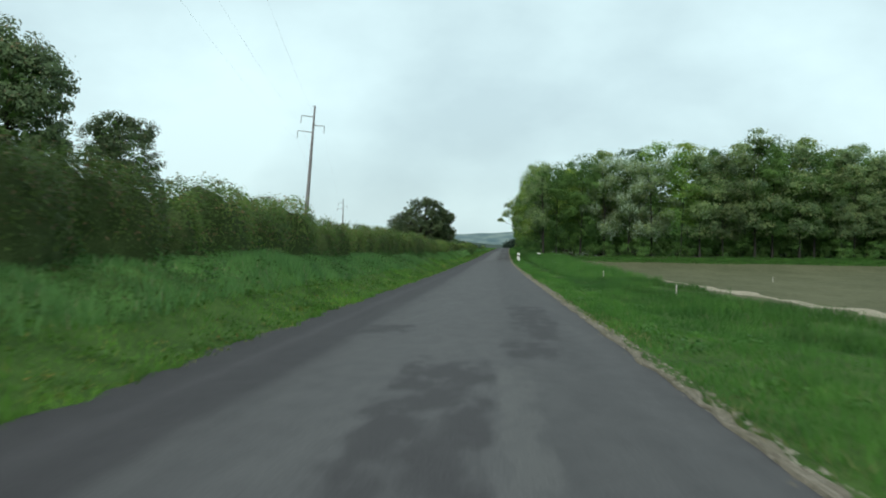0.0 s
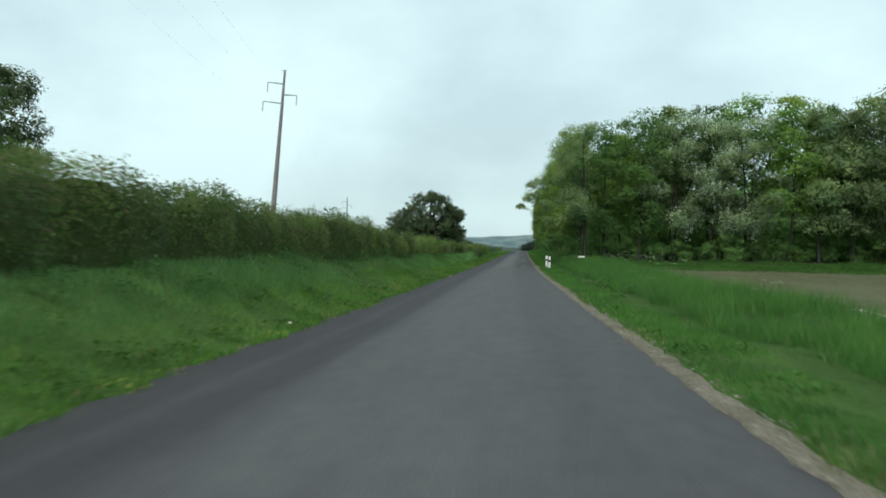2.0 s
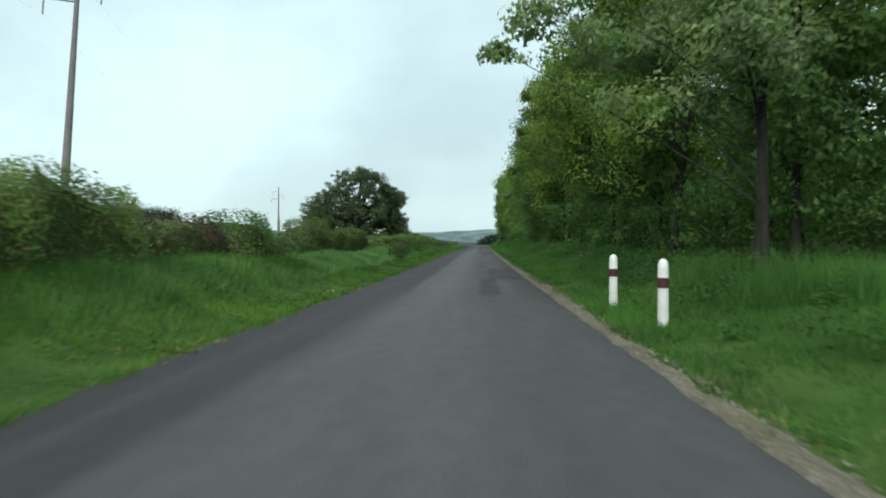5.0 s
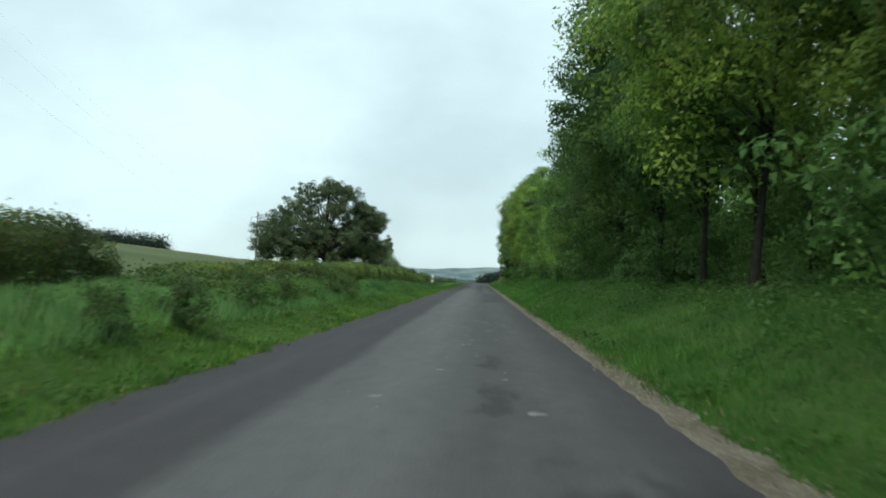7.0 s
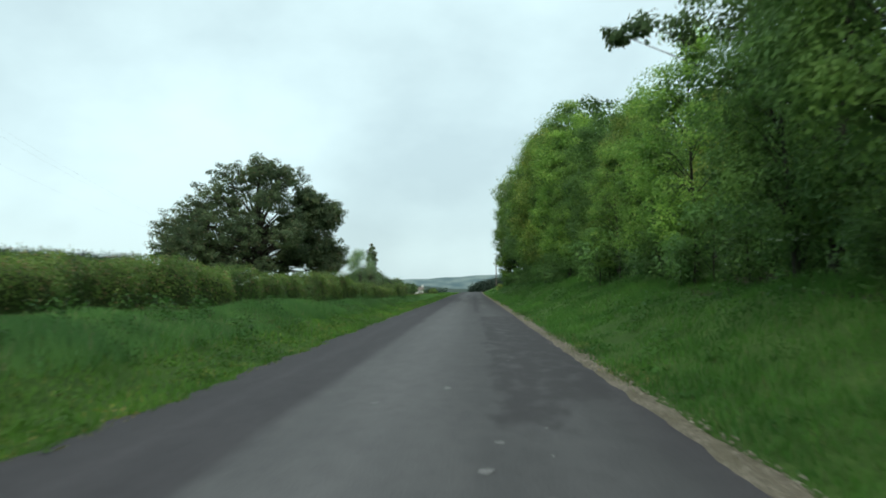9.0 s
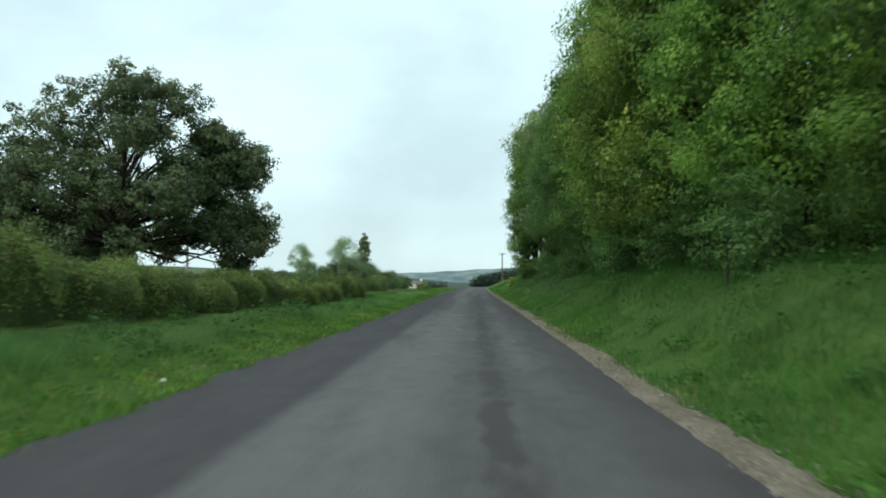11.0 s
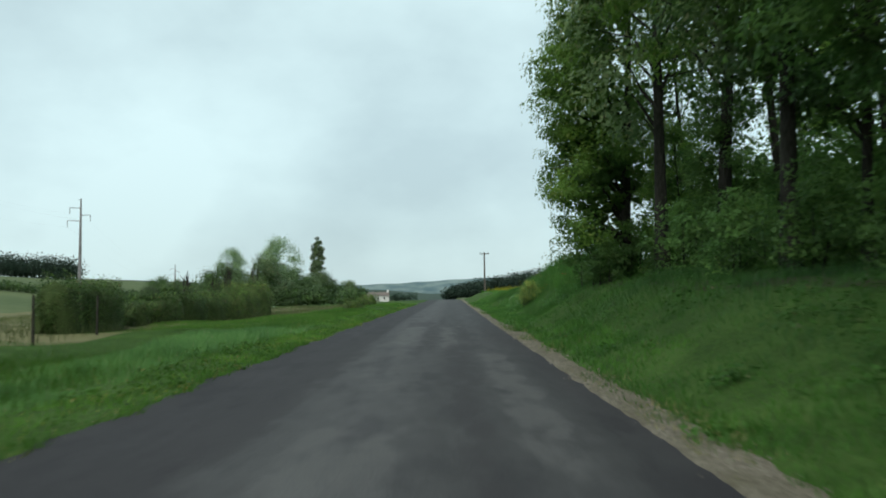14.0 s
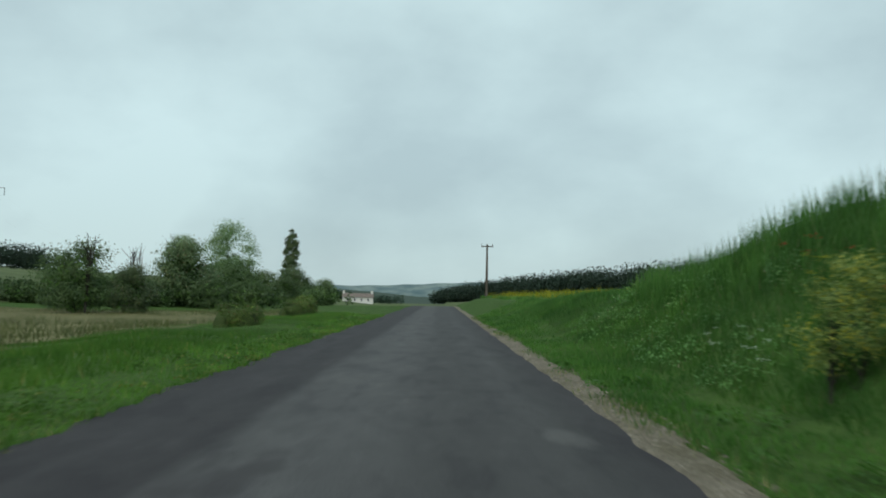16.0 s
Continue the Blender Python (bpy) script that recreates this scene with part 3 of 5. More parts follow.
WEAR = ((0.04, 0.45, 1.5, 9.6), (0.58, 0.98, 113, 131), (0.45, 0.95, 235, 244), (0.55, 1.1, 262, 273), (-1.35, -0.65, 276, 286.5), (-0.18, 0.28, 274, 285.5), (0.95, 1.35, 299.6, 300.8),
        (-1.2, -0.3, 213, 234), (0.45, 0.85, 213, 228), (-1.3, -0.3, 250, 264))


def ragged(y, seed):
    """How far the grass creeps over the lane's edge at y."""
    return 0.06 * np.sin(y * 0.9 + seed) + 0.05 * np.sin(y * 2.7 + seed * 2) + 0.04 * np.sin(y * 6.1 + seed * 5)


def farm_rut(s0, s1, y0, y1, seed):
    """One ragged bare wheel rut of the farm track, lying on the field."""
    y = np.arange(y0, y1, 0.4)
    r = np.random.default_rng(seed)
    k = np.hanning(9) / np.hanning(9).sum()
    lo, hi = (np.convolve(r.normal(size=len(y) + 8), k, mode="valid") * 0.32 for q in range(2))
    fade = np.minimum(step01(y, y0, y0 + 6), 1 - step01(y, y1 - 25, y1) * 0.8)
    mid, half = (s0 + s1) / 2 + 0.25 * np.sin(y * 0.07), (s1 - s0) / 2 * fade
    cols = 6
    S = (mid - half + lo)[:, None] + (2 * half + hi - lo)[:, None].clip(0.05) * np.linspace(0, 1, cols)[None]
    Y = np.repeat(y[:, None], cols, 1)
    X = S + road_x(Y)
    Z = ground_z(X, Y) + 0.03 - 0.045 * np.array([1, 0, 0, 0, 0, 1])[None]
    i, j = np.meshgrid(np.arange(len(y) - 1), np.arange(cols - 1), indexing="ij")
    a = i * cols + j
    me = mesh_of("farm_rut", np.stack([X, Y, Z], -1).reshape(-1, 3), np.stack([a, a + 1, a + cols + 1, a + cols], -1).reshape(-1, 4), SAND)
    tagged(new("farm_rut", me), "bare sandy wheel rut of a farm track", "track", "wheel ruts of the farm track", "structure")


farm_rut(10.1, 11.1, -8, 84, 1)
farm_rut(12.4, 13.8, -8, 74, 2)


def build_road():
    y = np.concatenate([np.arange(-120, -6, 1.0), np.arange(-6, 315, 0.25), np.arange(315, 345, 0.5), np.arange(345, 700, 5.0)])
    ob = strip("road", LEFT_EDGE + ragged(y, 1) - 0.03, np.full(len(y), RIGHT_EDGE), y, 0.0, ASPHALT, "worn grey asphalt country lane without markings", "road", 0.04, cols=35)
    co = np.empty(len(ob.data.vertices) * 3, np.float32)
    ob.data.vertices.foreach_get("co", co)
    co = co.reshape(-1, 3)
    s = co[:, 0] - road_x(co[:, 1])
    for name, spots in (("tar", TAR), ("wear", WEAR)):
        mask = np.zeros(len(s))
        for s0, s1, y0, y1 in spots:
            soft, run = min(0.16, 0.3 * (s1 - s0)), min(1.2, 0.25 * (y1 - y0))
            mask = np.maximum(mask, step01(np.minimum(s - s0, s1 - s), -soft, soft) * step01(np.minimum(co[:, 1] - y0, y1 - co[:, 1]), -run, run))
        ob.data.attributes.new(name, "FLOAT", "POINT").data.foreach_set("value", (mask * 0.85).astype(np.float32))


build_road()
FINE_ROWS = np.concatenate([np.arange(-60, 345, 0.2), np.arange(345, 700, 5.0)])
SHOULDER_W = 0.08 + (0.15 + 0.13 * step01(FINE_ROWS, 100, 122) + 0.09 * step01(FINE_ROWS, 190, 212)) * step01(FINE_ROWS, 8, 40) * (1 - 0.5 * step01(FINE_ROWS, 140, 152) * (1 - step01(FINE_ROWS, 184, 204))) * (1 + 0.35 * np.sin(FINE_ROWS * 0.23) * np.sin(FINE_ROWS * 0.071))
strip("gravel_shoulder", np.full(len(FINE_ROWS), RIGHT_EDGE - 0.05), RIGHT_EDGE + SHOULDER_W, FINE_ROWS, 0.022, GRAVEL, "pale gravel shoulder beside the asphalt", "gravel shoulder", 0.07, 0.05)
pr = np.random.default_rng(31)
pn = 15000
py = pr.uniform(-8, 330, pn)
ps = RIGHT_EDGE - 0.06 + pr.random(pn) ** 0.8 * (np.interp(py, FINE_ROWS, SHOULDER_W) + 0.16) - 0.12 * pr.random(pn) ** 5
pz = road_z(py) + 0.014 - 0.012 * np.maximum(np.abs(ps + 0.8) - 1.2, 0)
pv = np.array([(1, 0, 0), (0, 1, 0), (-1, 0, 0), (0, -1, 0), (0, 0, 0.7), (0, 0, -0.8)]) * (0.006 + 0.022 * pr.random((pn, 1, 1)) ** 2) * pr.uniform(0.7, 1.3, (pn, 6, 1))
pf = np.array([(0, 1, 4), (1, 2, 4), (2, 3, 4), (3, 0, 4)])[None] + (np.arange(pn) * 6)[:, None, None]
tagged(new("loose_gravel", mesh_of("loose_gravel", (pv + np.stack([ps + road_x(py), py, pz + 0.012], -1)[:, None]).reshape(-1, 3), pf.reshape(-1, 3), PEBBLE)), "loose pale stones strewn along the asphalt's edge", "gravel", kind="stuff")


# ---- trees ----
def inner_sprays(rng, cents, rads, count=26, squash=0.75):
    """Broad overlapping sprays added deep inside each bough to give shaded depth, as quads."""
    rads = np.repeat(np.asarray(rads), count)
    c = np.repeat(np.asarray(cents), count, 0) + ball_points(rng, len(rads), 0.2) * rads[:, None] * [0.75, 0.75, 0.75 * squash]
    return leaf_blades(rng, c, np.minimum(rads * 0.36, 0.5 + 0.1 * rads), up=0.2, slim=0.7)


def make_tree_meshes(seed, height, radius, base, leaves, leaf, mat, bough=0.42, trunk_r=0.16, stems=1, blossom=0, boughs=20, front=0.0, bark=None, core=0.46, reach=(), taper=0.0, loose=0.25):
    """Trunk and crown of a broad-leaved tree whose foot is at the origin: limbs that end in boughs, each bough a dome of leaf sprays."""
    rng = np.random.default_rng(seed)
    pieces = []
    ch, cz = (height - base) / 2, (height + base) / 2
    u = ball_points(rng, boughs, 0.55)
    u[:, 2] = np.linspace(-0.92, 0.95, boughs) + rng.normal(size=boughs) * 0.05
    flat = np.sqrt(np.clip(1 - u[:, 2] ** 2, 0.05, 1))[:, None]
    u[:, :2] = u[:, :2] / (np.linalg.norm(u[:, :2], axis=1)[:, None] + 1e-9) * flat * rng.uniform(0.45, 1.0, boughs)[:, None]
    if front:
        flip = (u[:, 0] > 0.15) & (rng.random(boughs) < front)
        u[flip, 0] *= -1
    rb = radius * bough * rng.uniform(0.7, 1.25, boughs)
    cent = u * [radius * 0.74, radius * 0.74, ch * 0.82] + [0, 0, cz]
    if taper:
        slim = 1 - taper * np.clip(u[:, 2] * 0.5 + 0.5, 0, 1)
        cent[:, :2] *= slim[:, None]
        rb = rb * slim
    if reach:
        far = np.array(reach, float)
        cent, rb = np.concatenate([cent, far[:, :3]]), np.concatenate([rb, far[:, 3]])
        u = np.concatenate([u, (far[:, :3] - [0, 0, cz]) / [radius, radius, ch]])
        boughs += len(far)
    t = np.linspace(0, 1, 9)
    for k in range(stems):
        foot = rng.normal(size=2) * (0.3 if stems > 1 else 0.02)
        lean = rng.normal(size=2) * 0.035 * height
        sway = np.stack([np.sin(t * 3 + rng.uniform(0, 6)), np.cos(t * 2.6 + rng.uniform(0, 6))], -1) * 0.014 * height
        sway -= sway[0]
        path = np.column_stack([foot[0] + lean[0] * t + sway[:, 0], foot[1] + lean[1] * t + sway[:, 1], -0.25 + t * height * 0.86])
        pieces.append(tube(path, trunk_r * (1.15 - t) * (1 + 0.5 * np.exp(-t * 16)), 8))
        for c in cent[k::stems]:
            h0 = np.clip((c[2] - 0.45 * np.hypot(c[0], c[1]) - 0.04 * height) / (height * 0.86), 0.1, 0.92)
            a = np.array([np.interp(h0, t, path[:, q]) for q in range(3)])
            mid = (a + c) / 2 + [0, 0, 0.02 * height] + rng.normal(size=3) * 0.012 * height
            r0 = (trunk_r * (1.1 - h0) * 0.45 + 0.006) * (0.5 if np.hypot(c[0], c[1]) > 0.8 * radius else 1.0)
            pieces.append(tube([a, mid, c, c + (c - mid) * 0.2], [r0, r0 * 0.6, r0 * 0.3, 0.004], 3))
    tv, tf = join_parts(pieces)
    sprays = 13
    out = u * [1, 1, 0.5] + [0, 0, 0.55]
    out /= np.linalg.norm(out, axis=1)[:, None]
    d = rng.normal(size=(boughs, sprays, 3))
    d /= np.linalg.norm(d, axis=2)[:, :, None]
    d += out[:, None] * 0.75
    d /= np.linalg.norm(d, axis=2)[:, :, None]
    tip = cent[:, None] + d * rb[:, None, None] * rng.uniform(0.6, 1.05, (boughs, sprays, 1)) * [1.1, 1.1, 0.75]
    per = max(1, leaves // (boughs * sprays))
    spread = np.repeat((rb * loose)[:, None], sprays, 1).reshape(-1)
    pts = np.repeat(tip.reshape(-1, 3), per, 0) + np.clip(rng.normal(size=(per * boughs * sprays, 3)), -1.6, 1.6) * np.repeat(spread, per)[:, None] * [1.0, 1.0, 0.62]
    face = np.repeat(d.reshape(-1, 3), per, 0) * 0.75 + (pts - np.repeat(tip.reshape(-1, 3), per, 0)) / (np.repeat(spread, per)[:, None] * 2)
    face, pts = face[pts[:, 2] > 0.12], pts[pts[:, 2] > 0.12]
    lv, lf = leaf_blades(rng, pts, leaf, out=face)
    crown = mesh_of("crown", lv, lf, mat)
    trunk = mesh_of("trunk", tv, tf, bark or BARK)
    trunk.polygons.foreach_set("use_smooth", np.ones(len(tf), bool))
    if not core:
        return trunk, crown
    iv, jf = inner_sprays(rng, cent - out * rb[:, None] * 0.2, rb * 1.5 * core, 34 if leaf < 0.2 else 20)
    inner = mesh_of("inner_foliage", iv, jf, SHADE_FOLIAGE)
    if not blossom:
        return trunk, crown, inner
    c = tip.reshape(-1, 3)[rng.choice(boughs * sprays, blossom, replace=False)] + rng.normal(size=(blossom, 3)) * 0.12
    c = np.repeat(c + (c - [0, 0, cz]) * 0.04, 24, 0) + rng.normal(size=(blossom * 24, 3)) * [0.14, 0.14, 0.28]
    v, f = leaf_blades(rng, c, 0.10, up=0.1, slim=0.9)
    return trunk, crown, inner, mesh_of("blossom", v, f, BLOSSOM)


def tree_thing(name, meshes, label, category, at, turn=0, scale=1.0, group=""):
    ob = thing(name, label, category, (*at, gz(*at)), turn, group)
    if category in ("shrub", "weeds"):
        tagged(child("stem_tuft", meshes[0], ob), kind="stuff")
    else:
        child("trunk", meshes[0], ob)
    crown = child("crown", meshes[1], ob)
    if len(meshes) > 2:
        c = new("inner_foliage", meshes[2])
        c.parent = crown
    if len(meshes) > 3:
        c = tagged(new("blossom", meshes[3]), "hanging clusters of white blossom")
        c.parent = crown
    ob.scale = (scale, scale, scale)
    return ob


WOOD, UNDER = "trees of the roadside wood", "shrubs under the wood's edge"
EDGE = [make_tree_meshes(11 + k, 12.8, 3.2, 1.4, 10500, 0.185, m, 0.36, 0.10, boughs=30) for k, m in enumerate((LEAF_EDGE_HAZE, LEAF_DARK, LEAF_EDGE_HAZE, LEAF_YOUNG))]
ROADSIDE = [make_tree_meshes(21 + k, 12.8, 3.3, 1.6, 17500, 0.125, m, 0.34, 0.08, boughs=36, front=0.75) for k, m in enumerate((LEAF_OLIVE, LEAF_DARK, LEAF_OLIVE, LEAF_YOUNG))]
LEAFY = [make_tree_meshes(25 + k, 12.8, 3.4, 0.4, 19000, 0.125, m, 0.32, 0.10, boughs=40, front=0.75) for k, m in enumerate((LEAF, LEAF_DARK, LEAF, LEAF_YOUNG))]
TALL = [make_tree_meshes(31 + k, 14.0, 3.0, 3.6, 6500, 0.22, m, 0.44, 0.085, boughs=22) for k, m in enumerate((LEAF, LEAF_DARK, LEAF_YOUNG))]
INNER = [make_tree_meshes(51 + k, 13.5, 3.4, 2.2, 2000, 0.36, LEAF_DARK, 0.5, 0.12, boughs=18) for k in range(2)]
FLOWER = make_tree_meshes(61, 13.0, 3.4, 1.8, 11500, 0.17, LEAF_EDGE_HAZE, 0.40, 0.12, blossom=300, boughs=26)
SHRUB = [make_tree_meshes(71 + k, 2.3, 1.4, 0.0, 1700, 0.115, m, 0.45, 0.025, stems=3, boughs=14) for k, m in enumerate((LEAF_SHADE, LEAF_DARK))]

NETTLE = make_tree_meshes(75, 2.1, 1.4, 0.0, 2400, 0.10, LEAF_BUSH, 0.45, 0.02, stems=3, boughs=16)

rng = np.random.default_rng(5)
LABELS = {id(ROADSIDE[0]): "roadside tree of the wood, leafy down to the bank", id(ROADSIDE[1]): "dark green roadside tree, leafy down to the bank", id(ROADSIDE[2]): "roadside tree of the wood, leafy down to the bank", id(ROADSIDE[3]): "roadside tree with young yellow-green leaves",
          id(EDGE[0]): "broad-leaved tree at the wood's edge, leafy almost to the ground", id(EDGE[1]): "dark green tree at the wood's edge beside the road",
          id(EDGE[2]): "broad-leaved tree at the wood's edge, leafy almost to the ground", id(EDGE[3]): "tree with young yellow-green leaves at the wood's edge",
          id(TALL[0]): "tall slender tree with a bare lower trunk", id(TALL[1]): "tall dark tree with a bare lower trunk", id(TALL[2]): "tall tree with light green young leaves"}
LABELS.update({id(a): LABELS[id(b)] for a, b in zip(LEAFY, ROADSIDE)})
made_trees = {}


def plant(meshes, x, y, scale, label, name="tree", category="tree", group=WOOD, turn=None):
    """A tree at x, y: the first of its kind is built, the others are copies."""
    turn = rng.uniform(0, 360) if turn is None else turn
    key = (id(meshes), label)
    if key not in made_trees:
        made_trees[key] = tree_thing(name, meshes, label, category, (x, y), turn, scale, group)
        return made_trees[key]
    ob = copy_thing(made_trees[key], pose(x, y, gz(x, y) - 0.05, 0, 0, turn))
    ob.scale = (scale * rng.uniform(0.92, 1.08), scale * rng.uniform(0.92, 1.08), scale)
    return ob


# the wood: its long side along the lane, its short side across the field
for y in np.arange(117.5, 278, 4.8):
    kind = rng.choice(4, p=[0.28, 0.37, 0.2, 0.15] if y < 214 else [0.35, 0.05, 0.2, 0.4])
    # only dark-leaved trees here: their colour stands in for deep shade
    kind = 1 if 148 < y < 177 or y > 243 else kind
    m = LEAFY[kind] if 162 < y < 254 else ROADSIDE[kind]
    if y > 274:
        rng.normal(size=2), rng.uniform(size=4)
        continue
    plant(m, road_x(y) + 6.6 + rng.normal() * 0.7, y + rng.normal() * 0.7, rng.uniform(0.80, 1.06) * (1.1 if y > 236 else 1.0) * (1 - 0.42 * float(step01(y, 171, 183) * (1 - step01(y, 197, 228)))), LABELS[id(m)], turn=rng.uniform(-32, 32))
for y in np.arange(122, 286, 5.6):
    m = TALL[rng.integers(3)]
    if y > 276:
        rng.normal(size=2), rng.uniform(size=4)
        continue
    plant(m, road_x(y) + 10.4 + rng.normal() * 0.8, y + rng.normal(), rng.uniform(0.82, 1.0) * (1 - 0.42 * float(step01(y, 171, 183) * (1 - step01(y, 197, 228)))), LABELS[id(m)])
for s0, step in ((14.5, 6.5), (19.5, 9.0)):
    for y in np.arange(126, 268, step):
        plant(INNER[rng.integers(2)], s0 + rng.normal() * 1.2, y + rng.normal() * 1.5, rng.uniform(0.85, 1.0), "tree standing in the shade inside the wood")
for x in np.arange(6.8, 68, 3.1):
    x = x + (rng.normal() * 0.7 if x > 19.5 else 0)
    y = 112.5 + 0.15 * (x - 9)
    if 12.5 < x < 19.5:
        plant(FLOWER, x, y + 0.5, 1.0, "tree covered in hanging clusters of white blossom")
        continue
    m = (EDGE + TALL)[rng.integers(7)] if 13 < x < 24 else EDGE[rng.integers(3)]
    plant(m, x, y + rng.normal() * 0.9, rng.uniform(0.80, 1.02) - (0.08 if x < 9 else 0) + (0.34 if 29 < x < 37 or x > 46 else 0.28 if x > 23 else 0.10), LABELS[id(m)])
for x in np.arange(9, 68, 4.0):
    m = TALL[rng.integers(3)]
    plant(m, x, 118 + 0.15 * (x - 9) + rng.normal() * 0.6, rng.uniform(0.88, 1.02) + (0.20 if x > 23 else -0.04 if x < 13 else 0.08 if x < 16 else 0.12), LABELS[id(m)])
for y in (124, 130):
    for x in np.arange(30, 68, 5.0):
        plant(INNER[rng.integers(2)], x, y + rng.normal(), rng.uniform(0.9, 1.1), "tree standing in the shade inside the wood")
for x, y, k, sc in ((7.3, 283.0, 0, 0.42), (7.0, 277.5, 1, 0.42), (5.7, 219.5, 2, 0.80), (5.9, 225.3, 3, 0.88), (5.7, 231.2, 0, 0.92)):
    plant(LEAFY[k], x, y, sc, LABELS[id(LEAFY[k])], turn=-50)

# trees whose boughs hang out over the lane
HANGING = [make_tree_meshes(41 + k, 12.0, 3.0, 2.6, 15000, 0.125, m, 0.33, 0.13, boughs=30, front=0.8, reach=far) for k, (m, far) in enumerate((
    (LEAF_EDGE_HAZE, ((-3.9, -0.4, 5.6, 0.75), (-4.6, -0.2, 5.0, 0.6), (-5.1, -0.5, 4.4, 0.45), (-3.4, 0.2, 6.6, 0.85), (-4.3, 0.3, 6.3, 0.55), (-3.0, -0.4, 4.6, 0.8), (-2.4, -0.5, 3.4, 0.8))),
    (LEAF_YOUNG, ((-3.4, 0.3, 6.9, 0.95), (-4.2, -0.3, 6.2, 0.75), (-3.2, -0.2, 8.3, 0.9), (-3.6, 0.5, 5.2, 0.8), (-4.7, 0.2, 6.9, 0.5), (-2.8, 0.0, 9.6, 0.8))),
    (LEAF_DARK, ((-3.4, -0.4, 5.8, 0.8), (-4.0, 0.2, 5.2, 0.6), (-3.2, 0.4, 7.2, 0.9), (-2.8, -0.3, 8.6, 0.8), (-2.6, 0.4, 4.4, 0.8)))))]
for x, y, k, sc in ((5.0, 109.6, 0, 1.0), (6.0, 127.5, 1, 0.95), (6.3, 156.0, 2, 1.04), (6.5, 143.0, 1, 1.0)):
    plant(HANGING[k], x, y, sc, ("tree with boughs hanging over the lane, leaves greyed for haze", "young yellow-green tree with boughs over the lane", "dark green tree with boughs hanging over the lane")[k], turn=rng.uniform(-12, 12))

AIRY = make_tree_meshes(66, 11.0, 2.4, 4.6, 8000, 0.11, LEAF_GROVE, 0.34, 0.13, boughs=18, core=0,
                        reach=((-1.4, 0.0, 4.9, 0.55), (-2.3, 0.2, 5.0, 0.5), (-3.1, 0.1, 4.9, 0.45), (-3.7, 0.0, 4.7, 0.3), (-2.0, 0.3, 5.8, 0.6), (-0.9, -0.5, 4.4, 0.5)))
plant(AIRY, 6.0, 180.8, 1.0, "thin airy tree with a limb hanging over the verge", group=WOOD, turn=0)

CLOSING = make_tree_meshes(68, 15.2, 3.0, 0.6, 52000, 0.105, LEAF, 0.40, 0.16, boughs=50, front=0.7, core=0.6, loose=0.2,
                           reach=((-1.7, 0.4, 7.0, 1.1), (-1.8, -0.2, 6.0, 1.0), (-1.5, 0.2, 8.4, 1.0), (-1.4, 0.0, 9.8, 0.9), (-1.6, 0.3, 4.6, 1.1), (-1.6, 0.6, 3.4, 1.0), (-1.5, -0.3, 2.6, 1.0), (-1.4, 0.5, 1.6, 1.0), (-1.8, 0.2, 3.9, 0.9), (-1.3, -0.8, 3.0, 1.0),
                                  (-1.0, -1.0, 1.5, 1.0), (-0.6, 0.8, 1.8, 1.1), (0.2, 1.2, 1.0, 1.1), (-0.8, 0.4, 5.4, 1.2), (-0.6, -0.6, 3.8, 1.2)))
plant(CLOSING, 5.9, 284.9, 1.0, "dark leafy tree that closes the wood, leafy to the bank", turn=0)
for x, y, sc in ((4.7, 285.6, 0.75), (5.5, 287.4, 0.8), (4.9, 283.2, 0.6), (6.8, 288.6, 0.8), (8.4, 289.4, 0.85), (10.4, 289.6, 0.9)):
    plant(SHRUB[0], x, y, sc, "dark undergrowth shrub below the trees", "shrub", "shrub", UNDER)
plant(LEAFY[1], 8.8, 286.8, 0.9, LABELS[id(LEAFY[1])], turn=-60)
plant(LEAFY[0], 12.6, 286.4, 0.9, LABELS[id(LEAFY[0])], turn=-70)
OPEN_TREE = [make_tree_meshes(67 + 5 * k, 13.4, 3.2, 3.6, 7000, 0.15, m, 0.30, 0.15, boughs=30, front=0.7, core=0) for k, m in enumerate((LEAF, LEAF_EDGE_HAZE))]
OPEN_TREE.append(make_tree_meshes(69, 14.0, 3.2, 5.0, 5200, 0.15, LEAF, 0.30, 0.16, boughs=30, core=0))
for x, y, k, sc in ((6.5, 272.8, 1, 1.12), (6.7, 277.4, 0, 1.18), (6.2, 281.2, 1, 1.2), (9.8, 281.0, 2, 0.98), (10.4, 276.0, 2, 0.95), (13.4, 282.5, 2, 0.95), (14.0, 275.0, 2, 0.9)):
    plant(OPEN_TREE[k], x, y, sc, "tall open tree at the end of the wood", group=WOOD, turn=-40)

for y in np.arange(114, 288, 2.7):
    k = int(rng.random() < 0.3)
    plant(SHRUB[k], road_x(y) + (rng.choice((6.3, 7.6)) if y < 160 else 6.1) + rng.normal() * 0.45, y, rng.uniform(0.7, 1.25) * (1.1 if y < 160 else 0.85), ("dark undergrowth shrub below the trees", "green undergrowth shrub below the trees")[k], "shrub", "shrub", UNDER)
for x in np.arange(9, 68, 2.2):
    k = int(rng.random() < 0.3)
    plant(SHRUB[k], x, 112.2 + 0.15 * (x - 9) + rng.normal() * 0.4, rng.uniform(0.6, 1.25), ("dark undergrowth shrub below the trees", "green undergrowth shrub below the trees")[k], "shrub", "shrub", UNDER)

